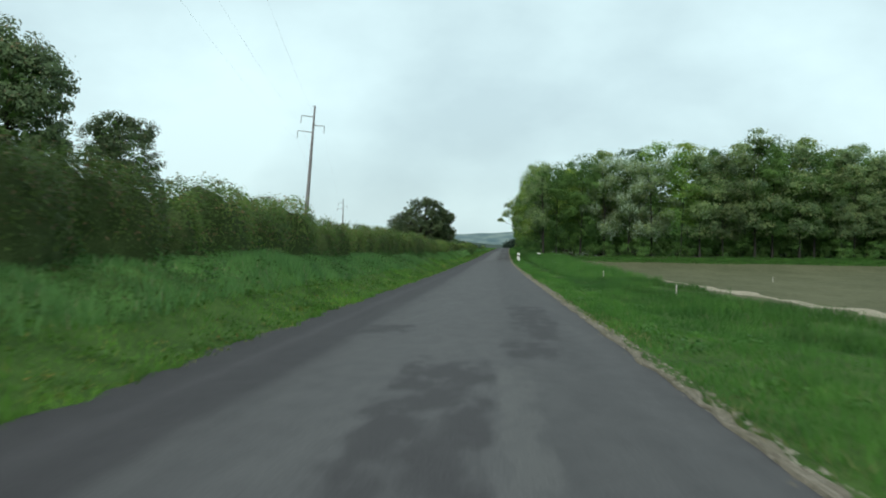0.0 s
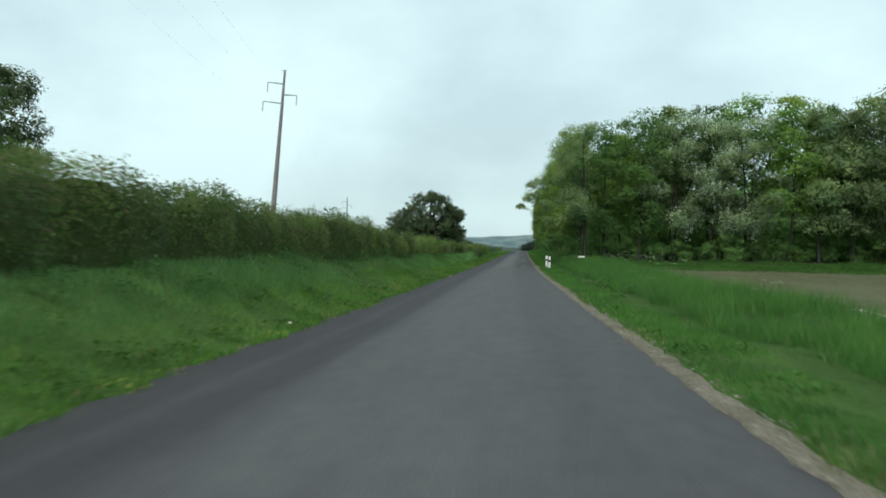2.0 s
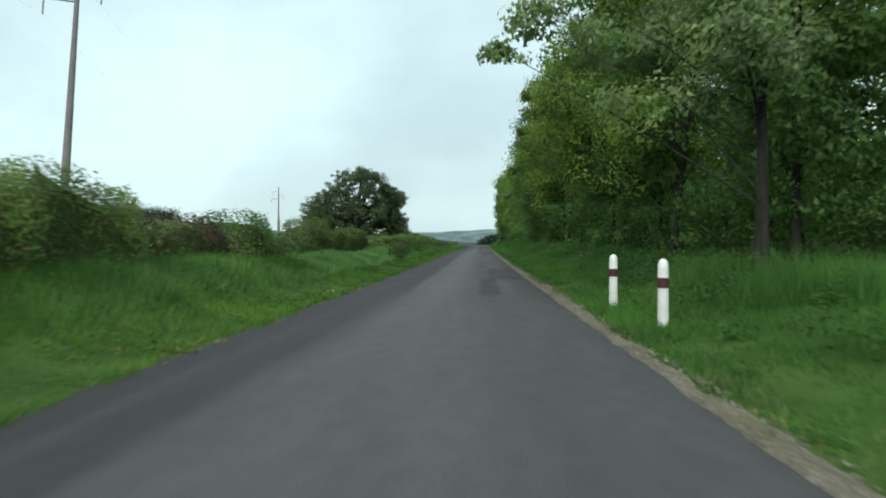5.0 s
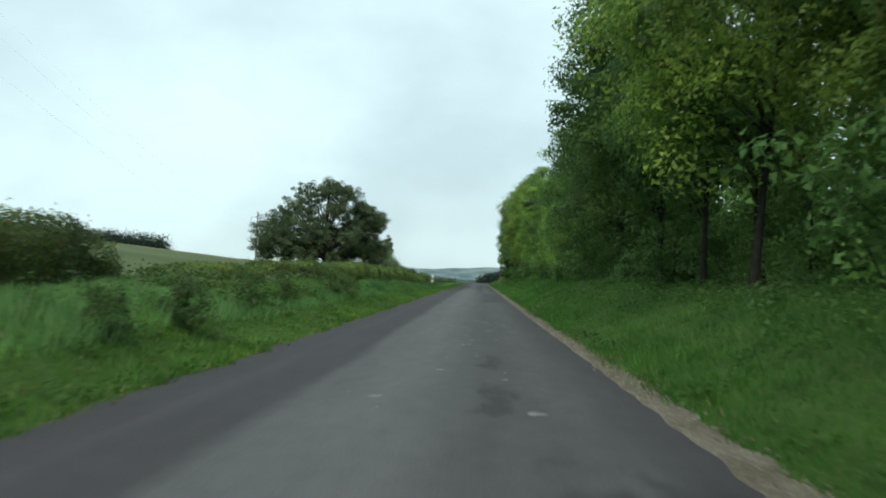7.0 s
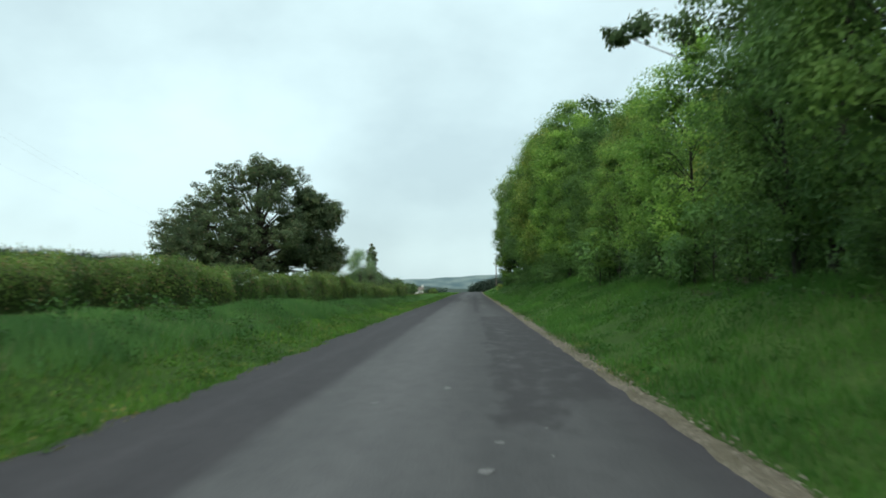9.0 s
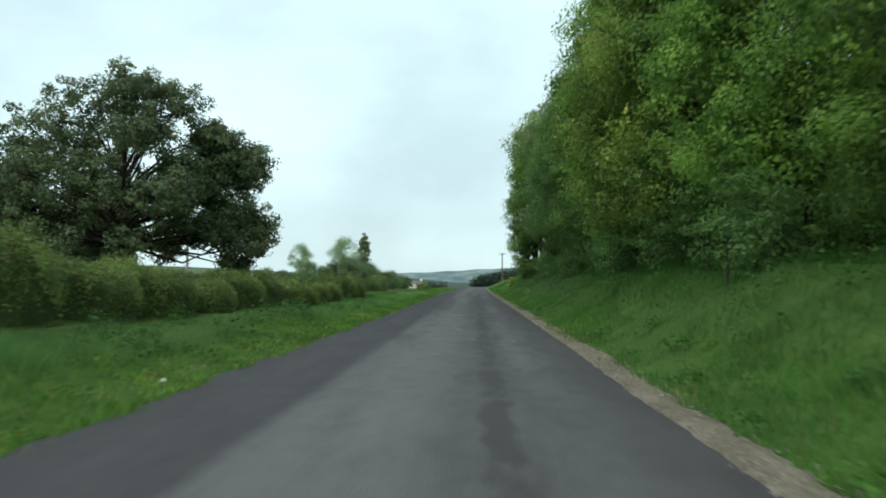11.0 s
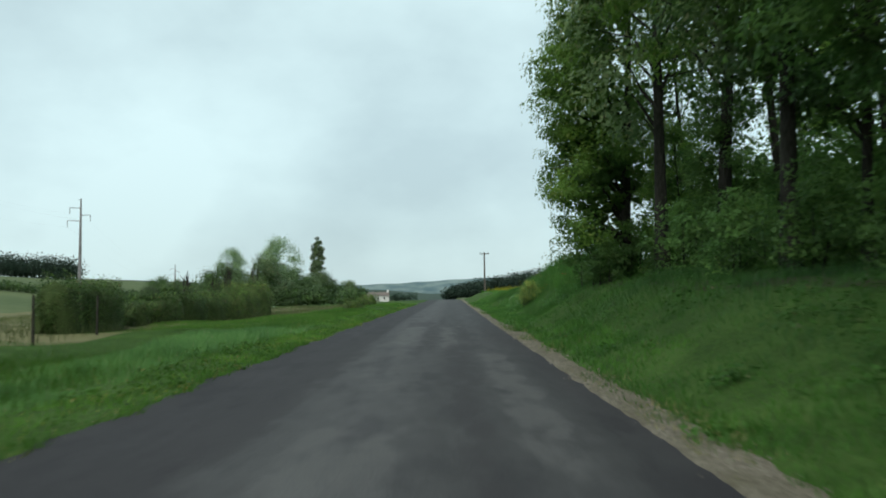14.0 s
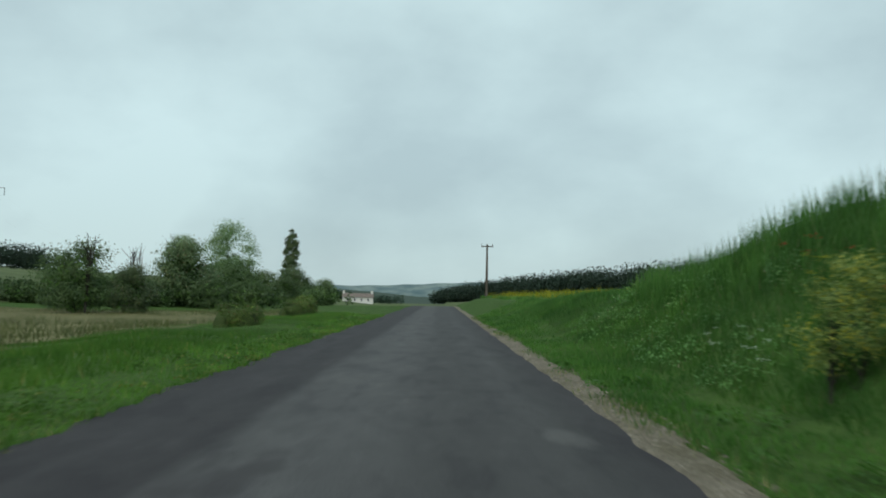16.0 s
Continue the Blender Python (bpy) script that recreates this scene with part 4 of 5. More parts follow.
for x, y, sc in ((-5.4, 139.2, 0.30), (-5.2, 141.6, 0.36), (-6.0, 148.3, 0.36), (-5.6, 150.6, 0.30), (-5.7, 157.5, 0.46), (-5.4, 159.6, 0.42), (-5.6, 161.4, 0.36), (-6.2, 163.0, 0.3)):
    plant(NETTLE, x, y, sc, "low clump of dark nettles in the grass", "nettle_clump", "weeds", "nettles on the verge")

# trees behind the first hedge
FIELD_TREE = [make_tree_meshes(81 + k, 16, 5.6, 0.6, 26000, 0.33, LEAF_OAK, 0.46, 0.3, boughs=42, core=0.6, loose=0.2) for k in range(2)]
plant(FIELD_TREE[0], -54.0, 92, 1.22, "tall dark field tree behind the hedge", group="field trees")
plant(FIELD_TREE[1], -54.5, 121, 0.92, "rounded dark field tree behind the hedge", group="field trees")


# the great oak
def make_oak():
    r = np.random.default_rng(4)
    lobes = [(-8.0, 7.4, 3.0), (-6.4, 9.0, 2.6), (-9.0, 5.6, 2.4), (-8.4, 4.4, 2.1), (-4.2, 11.0, 2.7), (-1.5, 9.2, 3.2), (0.2, 13.5, 2.2), (2.9, 12.4, 2.7), (-2.2, 12.4, 2.4), (4.6, 11.0, 1.9), (3.4, 8.6, 2.0), (6.1, 10.0, 1.7),
             (8.6, 9.5, 1.6), (7.9, 8.6, 1.5), (8.1, 5.4, 2.0), (-5.8, 5.2, 2.3), (-1.0, 5.2, 2.5), (3.2, 5.6, 2.1), (6.6, 5.2, 1.8), (-3.4, 7.4, 2.2), (-2.2, 3.8, 2.2), (1.6, 3.7, 1.9), (-5.6, 3.9, 2.0), (7.2, 3.6, 1.7), (0.2, 7.2, 2.2), (1.8, 10.4, 2.0), (9.2, 4.4, 1.6), (5.0, 7.4, 1.5), (5.4, 4.6, 1.6), (3.9, 6.6, 1.4), (4.6, 9.2, 1.6), (-6.8, 6.6, 2.0), (-4.0, 5.6, 1.8)]
    cents, rads = [], []
    for dx, z, rad in lobes:
        z -= 1.5
        dx *= 0.8 if dx > 5 else 1.0
        for q in range(4):
            cents.append([dx + r.normal() * 0.4, r.uniform(-1, 1) * (0.35 if dx > 4.2 else 1) * (0.6 if z < 6 else 0.38) * math.sqrt(max(86 - dx * dx, 6)) + (0.5 * dx + 2.4 if dx > 4.1 else 0), z + r.normal() * 0.45])
            rads.append(rad * r.uniform(0.6, 0.85))
    cents, rads = np.array(cents), np.array(rads)
    pieces = [tube([(0, 0, -0.3), (0.1, 0, 0.6), (0.15, 0.1, 2.4), (0.0, 0.1, 4.5), (0.1, 0, 8.0), (0.2, 0, 11)], [0.85, 0.6, 0.52, 0.42, 0.25, 0.08], 10)]
    for c in cents:
        z0 = float(np.clip(c[2] * 0.55, 2.0, 8.0))
        a = np.array([0.1, 0.05, z0])
        mid = a * 0.45 + c * 0.55 + [0, 0, 0.5 * r.normal()]
        pieces.append(tube([a, mid, c, c + (c - mid) * 0.25], [0.12, 0.065, 0.03, 0.012], 5))
    sub, srad = [], []
    for c, rad in zip(cents, rads):
        p = ball_points(r, 17, 0.3) * rad * [1.1, 1.1, 0.9] + c
        sub.append(p)
        srad.append(r.uniform(0.36, 0.62, 17))
        pieces += [tube([c, c * 0.45 + q * 0.55 + [0, 0, 0.12], q], [0.03, 0.018, 0.006], 3) for q in p]
    tv, tf = join_parts(pieces)
    sub, srad = np.concatenate(sub), np.concatenate(srad)
    per = 62
    pts = np.repeat(sub, per, 0) + ball_points(r, per * len(sub), 0.1) * np.repeat(srad, per)[:, None] * [1.2, 1.2, 0.85]
    face = (pts - np.repeat(sub, per, 0)) / 0.8 + np.repeat((sub - np.repeat(cents, 17, 0)) / np.repeat(rads, 17)[:, None], per, 0) * 0.6
    lv, lf = leaf_blades(r, pts, 0.185, up=0.2, slim=0.75, out=face)
    iv, jf = inner_sprays(r, cents, rads * 0.45, 8)
    return mesh_of("trunk", tv, tf, OAK_BARK), mesh_of("crown", lv, lf, LEAF_OAK), mesh_of("inner_foliage", iv, jf, SHADE_FOLIAGE)


plant(make_oak(), -23.3, 257.5, 1.03, "great spreading oak with dark leaves and gaps of sky", "oak_tree", group="field trees", turn=0)

# trees beyond the end of the left hedge
GROVE = "trees beyond the hayfield"
PALE = make_tree_meshes(91, 13.2, 3.5, 0.0, 19000, 0.2, LEAF_PALE, 0.27, 0.12, boughs=80, core=0.3, taper=-0.5, loose=0.4)
POPLAR = make_tree_meshes(92, 20.6, 2.9, 0.2, 12000, 0.36, LEAF_OAK, 0.55, 0.2, boughs=64, taper=0.5, loose=0.32)
ROUND = [make_tree_meshes(93 + k, 8.0, 4.2, -0.6, 10500, 0.27, m, 0.45, 0.10, boughs=30, core=0.55, loose=0.34) for k, m in enumerate((LEAF_OAK, LEAF_GROVE))]
plant(PALE, -36.5, 452, 1.16, "airy pale grey-green tree beyond the hayfield", group=GROVE)
plant(PALE, -58, 496, 1.05, "airy pale grey-green tree beyond the hayfield", group=GROVE)
plant(POPLAR, -48, 594, 1.27, "slender dark poplar rising above the grove", "poplar_tree", group=GROVE)
for x, y, k, sc in ((-25.6, 356, 1, 0.6), (-22.0, 357, 0, 0.42), (-36.5, 364, 0, 0.36), (-29.8, 363, 1, 0.27), (-26.0, 385, 0, 0.86), (-21.5, 380, 1, 0.38), (-18.5, 386, 1, 0.34),
                    (-15.6, 309, 0, 0.26), (-14.6, 314, 1, 0.27), (-12.9, 317.5, 1, 0.14), (-24, 400, 1, 0.62), (-30, 432, 1, 0.85), (-27.5, 440, 0, 0.7), (-23, 430, 1, 0.55), (-35, 440, 1, 0.9), (-40, 452, 1, 0.8),
                    (-44, 565, 0, 1.3), (-40, 570, 1, 1.0), (-36, 585, 0, 1.05), (-38, 602, 1, 0.7), (-50, 470, 0, 0.9), (-21, 470, 1, 0.5), (-42, 395, 0, 0.5), (-50, 410, 1, 0.5)):
    plant(ROUND[k], x, y, sc, ("rounded dark green tree beyond the hayfield", "rounded mid-green tree beyond the hayfield")[k], group=GROVE)


# a dead tree's bare twigs over the bushes
def bare_snag(x, y, tall, seed):
    r = np.random.default_rng(seed)
    ob = thing("bare_tree", "thin bare dead tree rising out of green bushes", "tree", (x, y, gz(x, y)), 0, "bare snags")
    for k in range(5):
        q = r.normal(size=2) * 0.05 * tall
        h = tall * r.uniform(0.75, 1.0)
        v, f = tube([(0, 0, -0.2), (q[0] * 0.5, q[1] * 0.5, h * 0.5), (q[0], q[1], h * 0.8), (q[0] * 1.1, q[1], h)], [0.09, 0.06, 0.035, 0.015], 5)
        child("stem", mesh_of("stem", v, f, BARK), ob)
        pieces = []
        for j in range(9):
            t = r.uniform(0.45, 0.95)
            a = np.array([q[0] * t, q[1] * t, h * t])
            d = r.normal(size=2) * 0.07 * tall
            pieces.append(tube([a, a + [d[0] * 0.5, d[1] * 0.5, 0.07 * tall], a + [d[0], d[1], 0.16 * tall]], [0.022, 0.016, 0.008], 4))
        v, f = join_parts(pieces)
        child("twigs", mesh_of("twigs", v, f, BARK), ob)


bare_snag(-24.5, 355, 5.9, 1)
bare_snag(-27.5, 386, 8.2, 2)
bare_snag(-22.0, 358, 4.9, 3)
bare_snag(-14.2, 304.5, 2.7, 4)
bare_snag(-13.6, 308.0, 2.8, 5)
bare_snag(-13.8, 311.5, 2.9, 6)


# ---- hedges ----
def hedge(y0, y1, s_mid, width, height, label, seed, leaves_per_m=1150, leaf=0.068, shoots=8, mat=LEAF_HEDGE, lumps=0.3):
    """A field hedge along the road: a dense core coloured as the shade inside, under a skin of leaves, with shoots on
    top.
    """
    r = np.random.default_rng(seed)
    ym = (y0 + y1) / 2
    o = np.array([float(road_x(ym)) + s_mid, ym, gz(float(road_x(ym)) + s_mid, ym)])

    def outline(y):
        end = np.minimum(step01(y, y0 - 0.1, y0 + 0.9), step01(-y, -y1 - 0.1, -y1 + 0.9))
        h = height * (1 + lumps * (np.sin(y * 0.9 + seed) * 0.35 + np.sin(y * 2.3 + seed * 3) * 0.25 + np.sin(y * 0.23 + seed) * 0.4)) * (0.35 + 0.65 * end)
        w = width * 0.5 * (1 + lumps * 0.8 * np.sin(y * 1.7 + seed * 2)) * (0.3 + 0.7 * end)
        return h, w

    n = int((y1 - y0) * leaves_per_m * 1.35)
    y = r.uniform(y0, y1, n)
    h, w = outline(y)
    a = r.uniform(-0.12 * np.pi, 0.80 * np.pi, n)
    depth = 1 - 0.2 * r.random(n) ** 1.4 + 0.035 * r.normal(size=n)
    near_end = np.minimum(y - y0, y1 - y) < 0.9
    depth = np.where(near_end, depth * np.sqrt(r.random(n)), depth)
    ca, sa = np.cos(a), np.sin(a)
    pr = np.stack([np.sign(ca) * np.abs(ca) ** 0.6 * w * depth, np.sign(sa) * np.abs(sa) ** 0.55], -1)
    x = road_x(y) + s_mid + pr[:, 0]
    base = ground_z(road_x(y) + s_mid, y)
    z = base + np.maximum(pr[:, 1], -0.1) * h * depth + 0.05
    face = np.stack([ca * 0.9, 0.35 * np.cos(y * 5.1 + 2 * z), np.maximum(sa, -0.2) * 0.9], -1)
    lv, lf = leaf_blades(r, np.stack([x, y, z], -1) - o, leaf, up=0.1, out=face)
    ob = thing("hedge", label, "hedge", tuple(o), 0, "field hedges")
    child("leaves", mesh_of("leaves", lv, lf, mat), ob)
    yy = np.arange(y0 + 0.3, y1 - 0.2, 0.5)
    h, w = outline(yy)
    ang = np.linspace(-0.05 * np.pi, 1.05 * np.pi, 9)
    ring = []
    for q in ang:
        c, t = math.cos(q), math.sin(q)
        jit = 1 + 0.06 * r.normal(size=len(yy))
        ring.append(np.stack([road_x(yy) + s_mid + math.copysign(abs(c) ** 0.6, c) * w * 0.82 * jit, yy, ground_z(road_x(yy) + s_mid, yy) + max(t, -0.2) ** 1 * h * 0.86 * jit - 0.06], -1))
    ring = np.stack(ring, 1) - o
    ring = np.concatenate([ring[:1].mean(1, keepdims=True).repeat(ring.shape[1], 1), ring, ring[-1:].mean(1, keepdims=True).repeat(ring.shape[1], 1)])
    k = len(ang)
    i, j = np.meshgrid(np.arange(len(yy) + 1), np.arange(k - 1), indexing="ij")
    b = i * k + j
    child("core", mesh_of("core", ring.reshape(-1, 3), np.stack([b, b + 1, b + k + 1, b + k], -1).reshape(-1, 4), HEDGE_SHADE), ob)
    m = int((y1 - y0) * shoots)
    if m:
        ys = r.uniform(y0 + 0.4, y1 - 0.4, m)
        hs, ws = outline(ys)
        xs = road_x(ys) + s_mid + r.uniform(-0.85, 0.85, m) * ws
        zs = ground_z(road_x(ys) + s_mid, ys) + hs * 0.93
        tall = 0.05 + 0.26 * r.random(m) ** 3
        rep = 7
        t = np.tile(np.linspace(0.1, 1, rep), m)
        lean = r.normal(size=(m, 2)) * 0.12
        pts = np.stack([np.repeat(xs, rep) + np.repeat(lean[:, 0], rep) * t, np.repeat(ys, rep) + np.repeat(lean[:, 1], rep) * t, np.repeat(zs, rep) + np.repeat(tall, rep) * t], -1)
        pts[:, :2] += r.normal(size=(len(pts), 2)) * 0.025
        sv, sf = leaf_blades(r, pts - o, leaf * 0.6, up=0.1)
        tagged(child("young_growth", mesh_of("young_growth", sv, sf, LEAF_LIT_SHOOTS), ob, "light green young shoots, brightened for the top light"), kind="stuff")
    return ob


hedge(-30, 17, -6.9, 2.0, 1.8, "tall dense hawthorn hedge on a grass bank", 1)
hedge(16.5, 31, -6.9, 1.9, 1.5, "dense green hawthorn hedge on a grass bank", 15)
hedge(30.5, 61.5, -6.9, 1.9, 1.4, "dense hedge with brownish new shoots on a bank", 2)
hedge(72, 91, -6.9, 1.9, 1.45, "dense green hedge towards its end on the bank", 17)
hedge(90.6, 108.5, -6.8, 1.8, 1.35, "dense green hedge towards its end on the bank", 27)
hedge(61, 72.5, -6.9, 1.9, 1.58, "taller bulge of the hedge on the bank", 16)
hedge(110.2, 114.2, -7.0, 1.7, 0.95, "low brownish hedge bush past the hedge's end", 3, mat=LEAF_BROWN)
hedge(116.6, 120.8, -7.5, 1.9, 1.45, "dark round bush with twigs sticking out", 4, mat=LEAF_DARK)
hedge(125.4, 129.8, -7.2, 1.9, 1.4, "leafy elder bush at the start of a hedge", 5, 800, lumps=0.2)
hedge(129.5, 145.3, -7.4, 1.6, 1.1, "rounded dark hedge beside the lane", 6)
hedge(150.5, 160, -8.2, 1.6, 0.6, "overgrown stretch of hedge with light tops", 7)
hedge(159, 172, -8.3, 1.7, 0.72, "low trimmed hedge with light green tops", 38, shoots=26)
hedge(171.5, 205, -8.3, 1.7, 1.05, "long trimmed hedge with light green tops", 8, shoots=26)
hedge(204, 233, -8.2, 1.7, 1.15, "long trimmed hedge below the great oak", 9, shoots=26, lumps=0.45)
hedge(232.5, 263, -8.4, 1.6, 1.0, "taller trimmed hedge below the great oak", 18, shoots=26, lumps=0.5)
hedge(262.4, 265.0, -9.0, 1.5, 1.2, "rounded bush where the trimmed hedge ends", 28)
hedge(269.6, 273.2, -9.9, 1.9, 1.55, "dark round hedge bush standing alone", 10, 1400, lumps=0.2, mat=LEAF_BUSH)
hedge(282.4, 288.6, -12.1, 1.5, 1.7, "dark stretch of hedge beside the hayfield", 12, lumps=0.3, mat=LEAF_BUSH)
hedge(288.8, 300.5, -11.9, 1.6, 1.4, "low gappy stretch of hedge beside the hayfield", 26, lumps=0.5, mat=LEAF_BUSH)
hedge(300, 313.5, -12.2, 2.1, 2.1, "overgrown dark hedge with bare twigs beside the hayfield", 29, lumps=0.4)
hedge(324.5, 327.3, -7.6, 1.6, 0.95, "small bush at the edge of the hayfield", 13)
hedge(343, 350, -8.6, 1.8, 1.0, "small bush at the edge of the hayfield", 14)


# ---- grass and flowers ----
def blades(name, x, y, tall, wide, mat, label, seed, foot=None, droop=0.75):
    """Grass: a leaning three-cornered blade at each place."""
    r = np.random.default_rng(seed)
    n = len(x)
    z = ground_z(x, y) if foot is None else foot
    a = r.uniform(0, 2 * np.pi, n)
    h = tall * r.uniform(0.55, 1.3, n)
    w = wide * r.uniform(0.7, 1.3, n)
    lean = h * r.uniform(0.1, 1.0, n) * droop
    b = r.uniform(0, 2 * np.pi, n)
    base = np.stack([x, y, z - 0.02], -1)
    side = np.stack([np.cos(a) * w, np.sin(a) * w, 0 * w], -1)
    tip = base + np.stack([np.cos(b) * lean, np.sin(b) * lean, h], -1)
    v = np.stack([base - side * 0.65, base + side * 0.65, tip], 1).reshape(-1, 3)
    tagged(new(name, mesh_of(name, v, np.arange(3 * n).reshape(n, 3), mat)), label, "grass", kind="stuff")


def scatter(n, s0, s1, y0, y1, seed, patchy=0.0):
    r = np.random.default_rng(seed)
    y, s = r.uniform(y0, y1, n), r.uniform(s0, s1, n)
    if patchy:
        f = np.sin(s * 1.9 + y * 0.7) + np.sin(y * 1.3 - s * 0.8) + np.sin(y * 0.31 + s)
        keep = f + r.normal(size=n) * 0.6 > patchy
        y, s = y[keep], s[keep]
    return s + road_x(y), y


for nm, s0, s1, n, tall, wide, mat, lab, seed in (
        ("verge_grass", -5.0, LEFT_EDGE + 0.1, 125000, 0.14, 0.017, GRASS, "short bright green grass along the lane's edge", 1),
        # right-hand grass takes darker greens that include the wood's shade
        ("verge_grass", RIGHT_EDGE + 0.22, 3.3, 105000, 0.17, 0.017, GRASS_VERGE, "deep green grass along the lane's edge, darkened for the wood's shade", 2),
        ("bank_grass", -6.7, -4.5, 105000, 0.30, 0.017, GRASS_BANK, "tall soft grass and weeds on the bank", 3),
        ("bank_grass", 3.0, 6.4, 140000, 0.29, 0.018, GRASS_TALL, "tall grass and weeds on the bank, darkened for the wood's shade", 4)):
    x, y = scatter(n, s0, s1, -12, 286 if seed == 3 else 345, seed)
    sx = x - road_x(y)
    if seed == 1:
        keep = sx < LEFT_EDGE + ragged(y, 1)
        x, y = x[keep], y[keep]
    if seed == 2:
        keep = sx > RIGHT_EDGE + np.interp(y, FINE_ROWS, SHOULDER_W) * 0.85 + ragged(y, 2)
        x, y = x[keep], y[keep]
    swell = 0.75 + 0.35 * np.sin(x * 2.1 + y * 0.9) * np.sin(y * 1.3 - x) + 0.25 * np.sin(y * 0.37)
    blades(nm, x, y, tall * swell, wide, mat, lab, seed)


def weeds(name, count, s0, s1, y0, y1, tall, spread, leaf, mat, label, seed, per=46):
    """Broad-leaved weeds in loose clumps among the grass."""
    r = np.random.default_rng(seed)
    y, s = r.uniform(y0, y1, count), r.uniform(s0, s1, count)
    big = r.uniform(0.5, 1.3, count)
    c = np.repeat(np.stack([s + road_x(y), y, ground_z(s + road_x(y), y)], -1), per, 0)
    k = np.repeat(big, per)[:, None]
    p = ball_points(r, count * per, 0.2)
    p[:, 2] = np.abs(p[:, 2])
    v, f = leaf_blades(r, c + p * k * [spread, spread, tall], leaf * k[:, 0], up=0.5, slim=0.8, out=p * 0.7)
    tagged(new(name, mesh_of(name, v, f, mat)), label, "weeds", kind="stuff")


weeds("verge_weeds", 1100, -4.6, LEFT_EDGE - 0.1, -5, 345, 0.18, 0.28, 0.05, GRASS, "broad-leaved weeds in clumps along the lane's edge", 201)
weeds("verge_weeds", 480, -4.2, LEFT_EDGE - 0.02, -5, 345, 0.09, 0.26, 0.042, WEED_YELLOW, "yellowing weeds in patches along the lane's edge", 202, 30)
weeds("bank_weeds", 520, -6.6, -4.6, -5, 262, 0.42, 0.34, 0.06, GRASS_TALL, "dark nettles and docks in clumps on the bank", 203, 70)
weeds("verge_weeds", 420, RIGHT_EDGE + 0.35, 3.4, -5, 345, 0.17, 0.25, 0.06, GRASS_VERGE, "broad-leaved weeds in clumps beside the gravel", 204)
weeds("bank_weeds", 520, 3.4, 6.2, 60, 284, 0.45, 0.36, 0.06, GRASS_TALL, "dark nettles in clumps below the wood", 205, 70)
# clumps added to give the wood's shade on the bank
weeds("bank_weeds", 300, 4.1, 6.3, 106, 168, 0.42, 0.5, 0.07, LEAF_SHADE, "weeds below the wood, added to stand in for its shade", 209, 70)
weeds("bank_weeds", 260, -8.6, -6.4, 109, 128, 0.75, 0.45, 0.10, LEAF_HEDGE, "rank tall weeds filling the gap in the hedge", 206, 70)
weeds("bank_weeds", 130, -8.2, -5.0, 146, 160, 0.46, 0.5, 0.09, LEAF_BUSH, "dark nettle clumps in the gap of the hedge", 207, 70)
weeds("bank_weeds", 60, 3.8, 5.6, 287, 318, 0.4, 0.5, 0.045, GRASS_BANK, "low brambles and leafy weeds on the steep bank", 208, 110)
x, y = scatter(60000, 1.76, 2.35, -12, 345, 5, 0.5)
blades("verge_grass", x, y, 0.09, 0.016, GRASS_DRY, "dry yellowish grass fringing the gravel", 5)
x, y = scatter(50000, 1.85, 2.5, -12, 345, 25, 0.7)
blades("verge_grass", x, y, 0.12, 0.016, GRASS_VERGE, "tufts of grass growing into the gravel", 25)
x, y = scatter(60000, -3.62, -3.08, -12, 345, 35)
keep = np.abs(x - road_x(y) - LEFT_EDGE - ragged(y, 1) + 0.05) < 0.14 * np.random.default_rng(36).random(len(y)) ** 0.5
blades("verge_grass", x[keep], y[keep], 0.10 + 0.05 * np.sin(y[keep] * 3.3), 0.014, GRASS, "grass leaning over the asphalt's edge", 35, droop=1.3)
x, y = scatter(13000, -3.5, -3.15, -12, 345, 6, 0.5)
blades("verge_grass", x, y, 0.07, 0.016, GRASS_DRY, "yellowed grass fringing the asphalt", 6)
x, y = scatter(60000, 3.9, 8.6, 44, 110, 7, -0.2)
blades("bank_grass", x, y, 0.62 * (0.55 + 0.45 * step01(y, 44, 66)), 0.014, GRASS_TALL, "rank tall grass and nettles beside the field", 7)
x, y = scatter(26000, 5.0, 8.3, 2, 46, 37, 0.1)
blades("bank_grass", x, y, 0.27, 0.014, GRASS_TALL, "taller dark grass along the field's edge", 37)
x, y = scatter(20000, 7.5, 62, 104, 111.5, 17)
blades("bank_grass", x, y, 0.45, 0.03, GRASS_VERGE, "rough grass between the field and the wood", 17)
x, y = scatter(42000, 3.6, 9.5, 286, 330, 8)
blades("bank_grass", x, y, 0.36, 0.014, GRASS_VERGE, "waist-high grass on the steep bank", 8)
tr = np.random.default_rng(18)
cx, cy = scatter(330, 5.2, 7.8, 287, 317, 18)
x, y = np.repeat(cx, 26) + tr.normal(size=330 * 26) * 0.10, np.repeat(cy, 26) + tr.normal(size=330 * 26) * 0.10
blades("seed_grass", x, y, 0.68, 0.018, GRASS_TALL, "tall seeding stalks along the crest of the bank", 18, droop=0.4)
x, y = scatter(34000, -40, -10.5, 262, 366, 9)
blades("hay_grass", x, y, 0.30, 0.022, GRASS_HAY, "pale seeding grass of the hayfield", 9)
x, y = scatter(5000, 6.0, 16, 330, 410, 10, 0.2)
blades("rapeseed", x, y, 0.7, 0.06, BROOM, "yellow flowering rapeseed field", 10)
x, y = scatter(14000, 5.4, 20, 316, 410, 11)
blades("rapeseed_leaves", x, y, 0.6, 0.06, GRASS_TALL, "green leaves of the rapeseed field", 11)
x, y = scatter(62000, -11.4, -4.8, 250, 345, 14)
blades("verge_grass", x, y, 0.18, 0.016, GRASS, "rough grass between the verge and the hayfield", 14)
x, y = scatter(16000, -8.5, -4.6, 96, 127, 12)
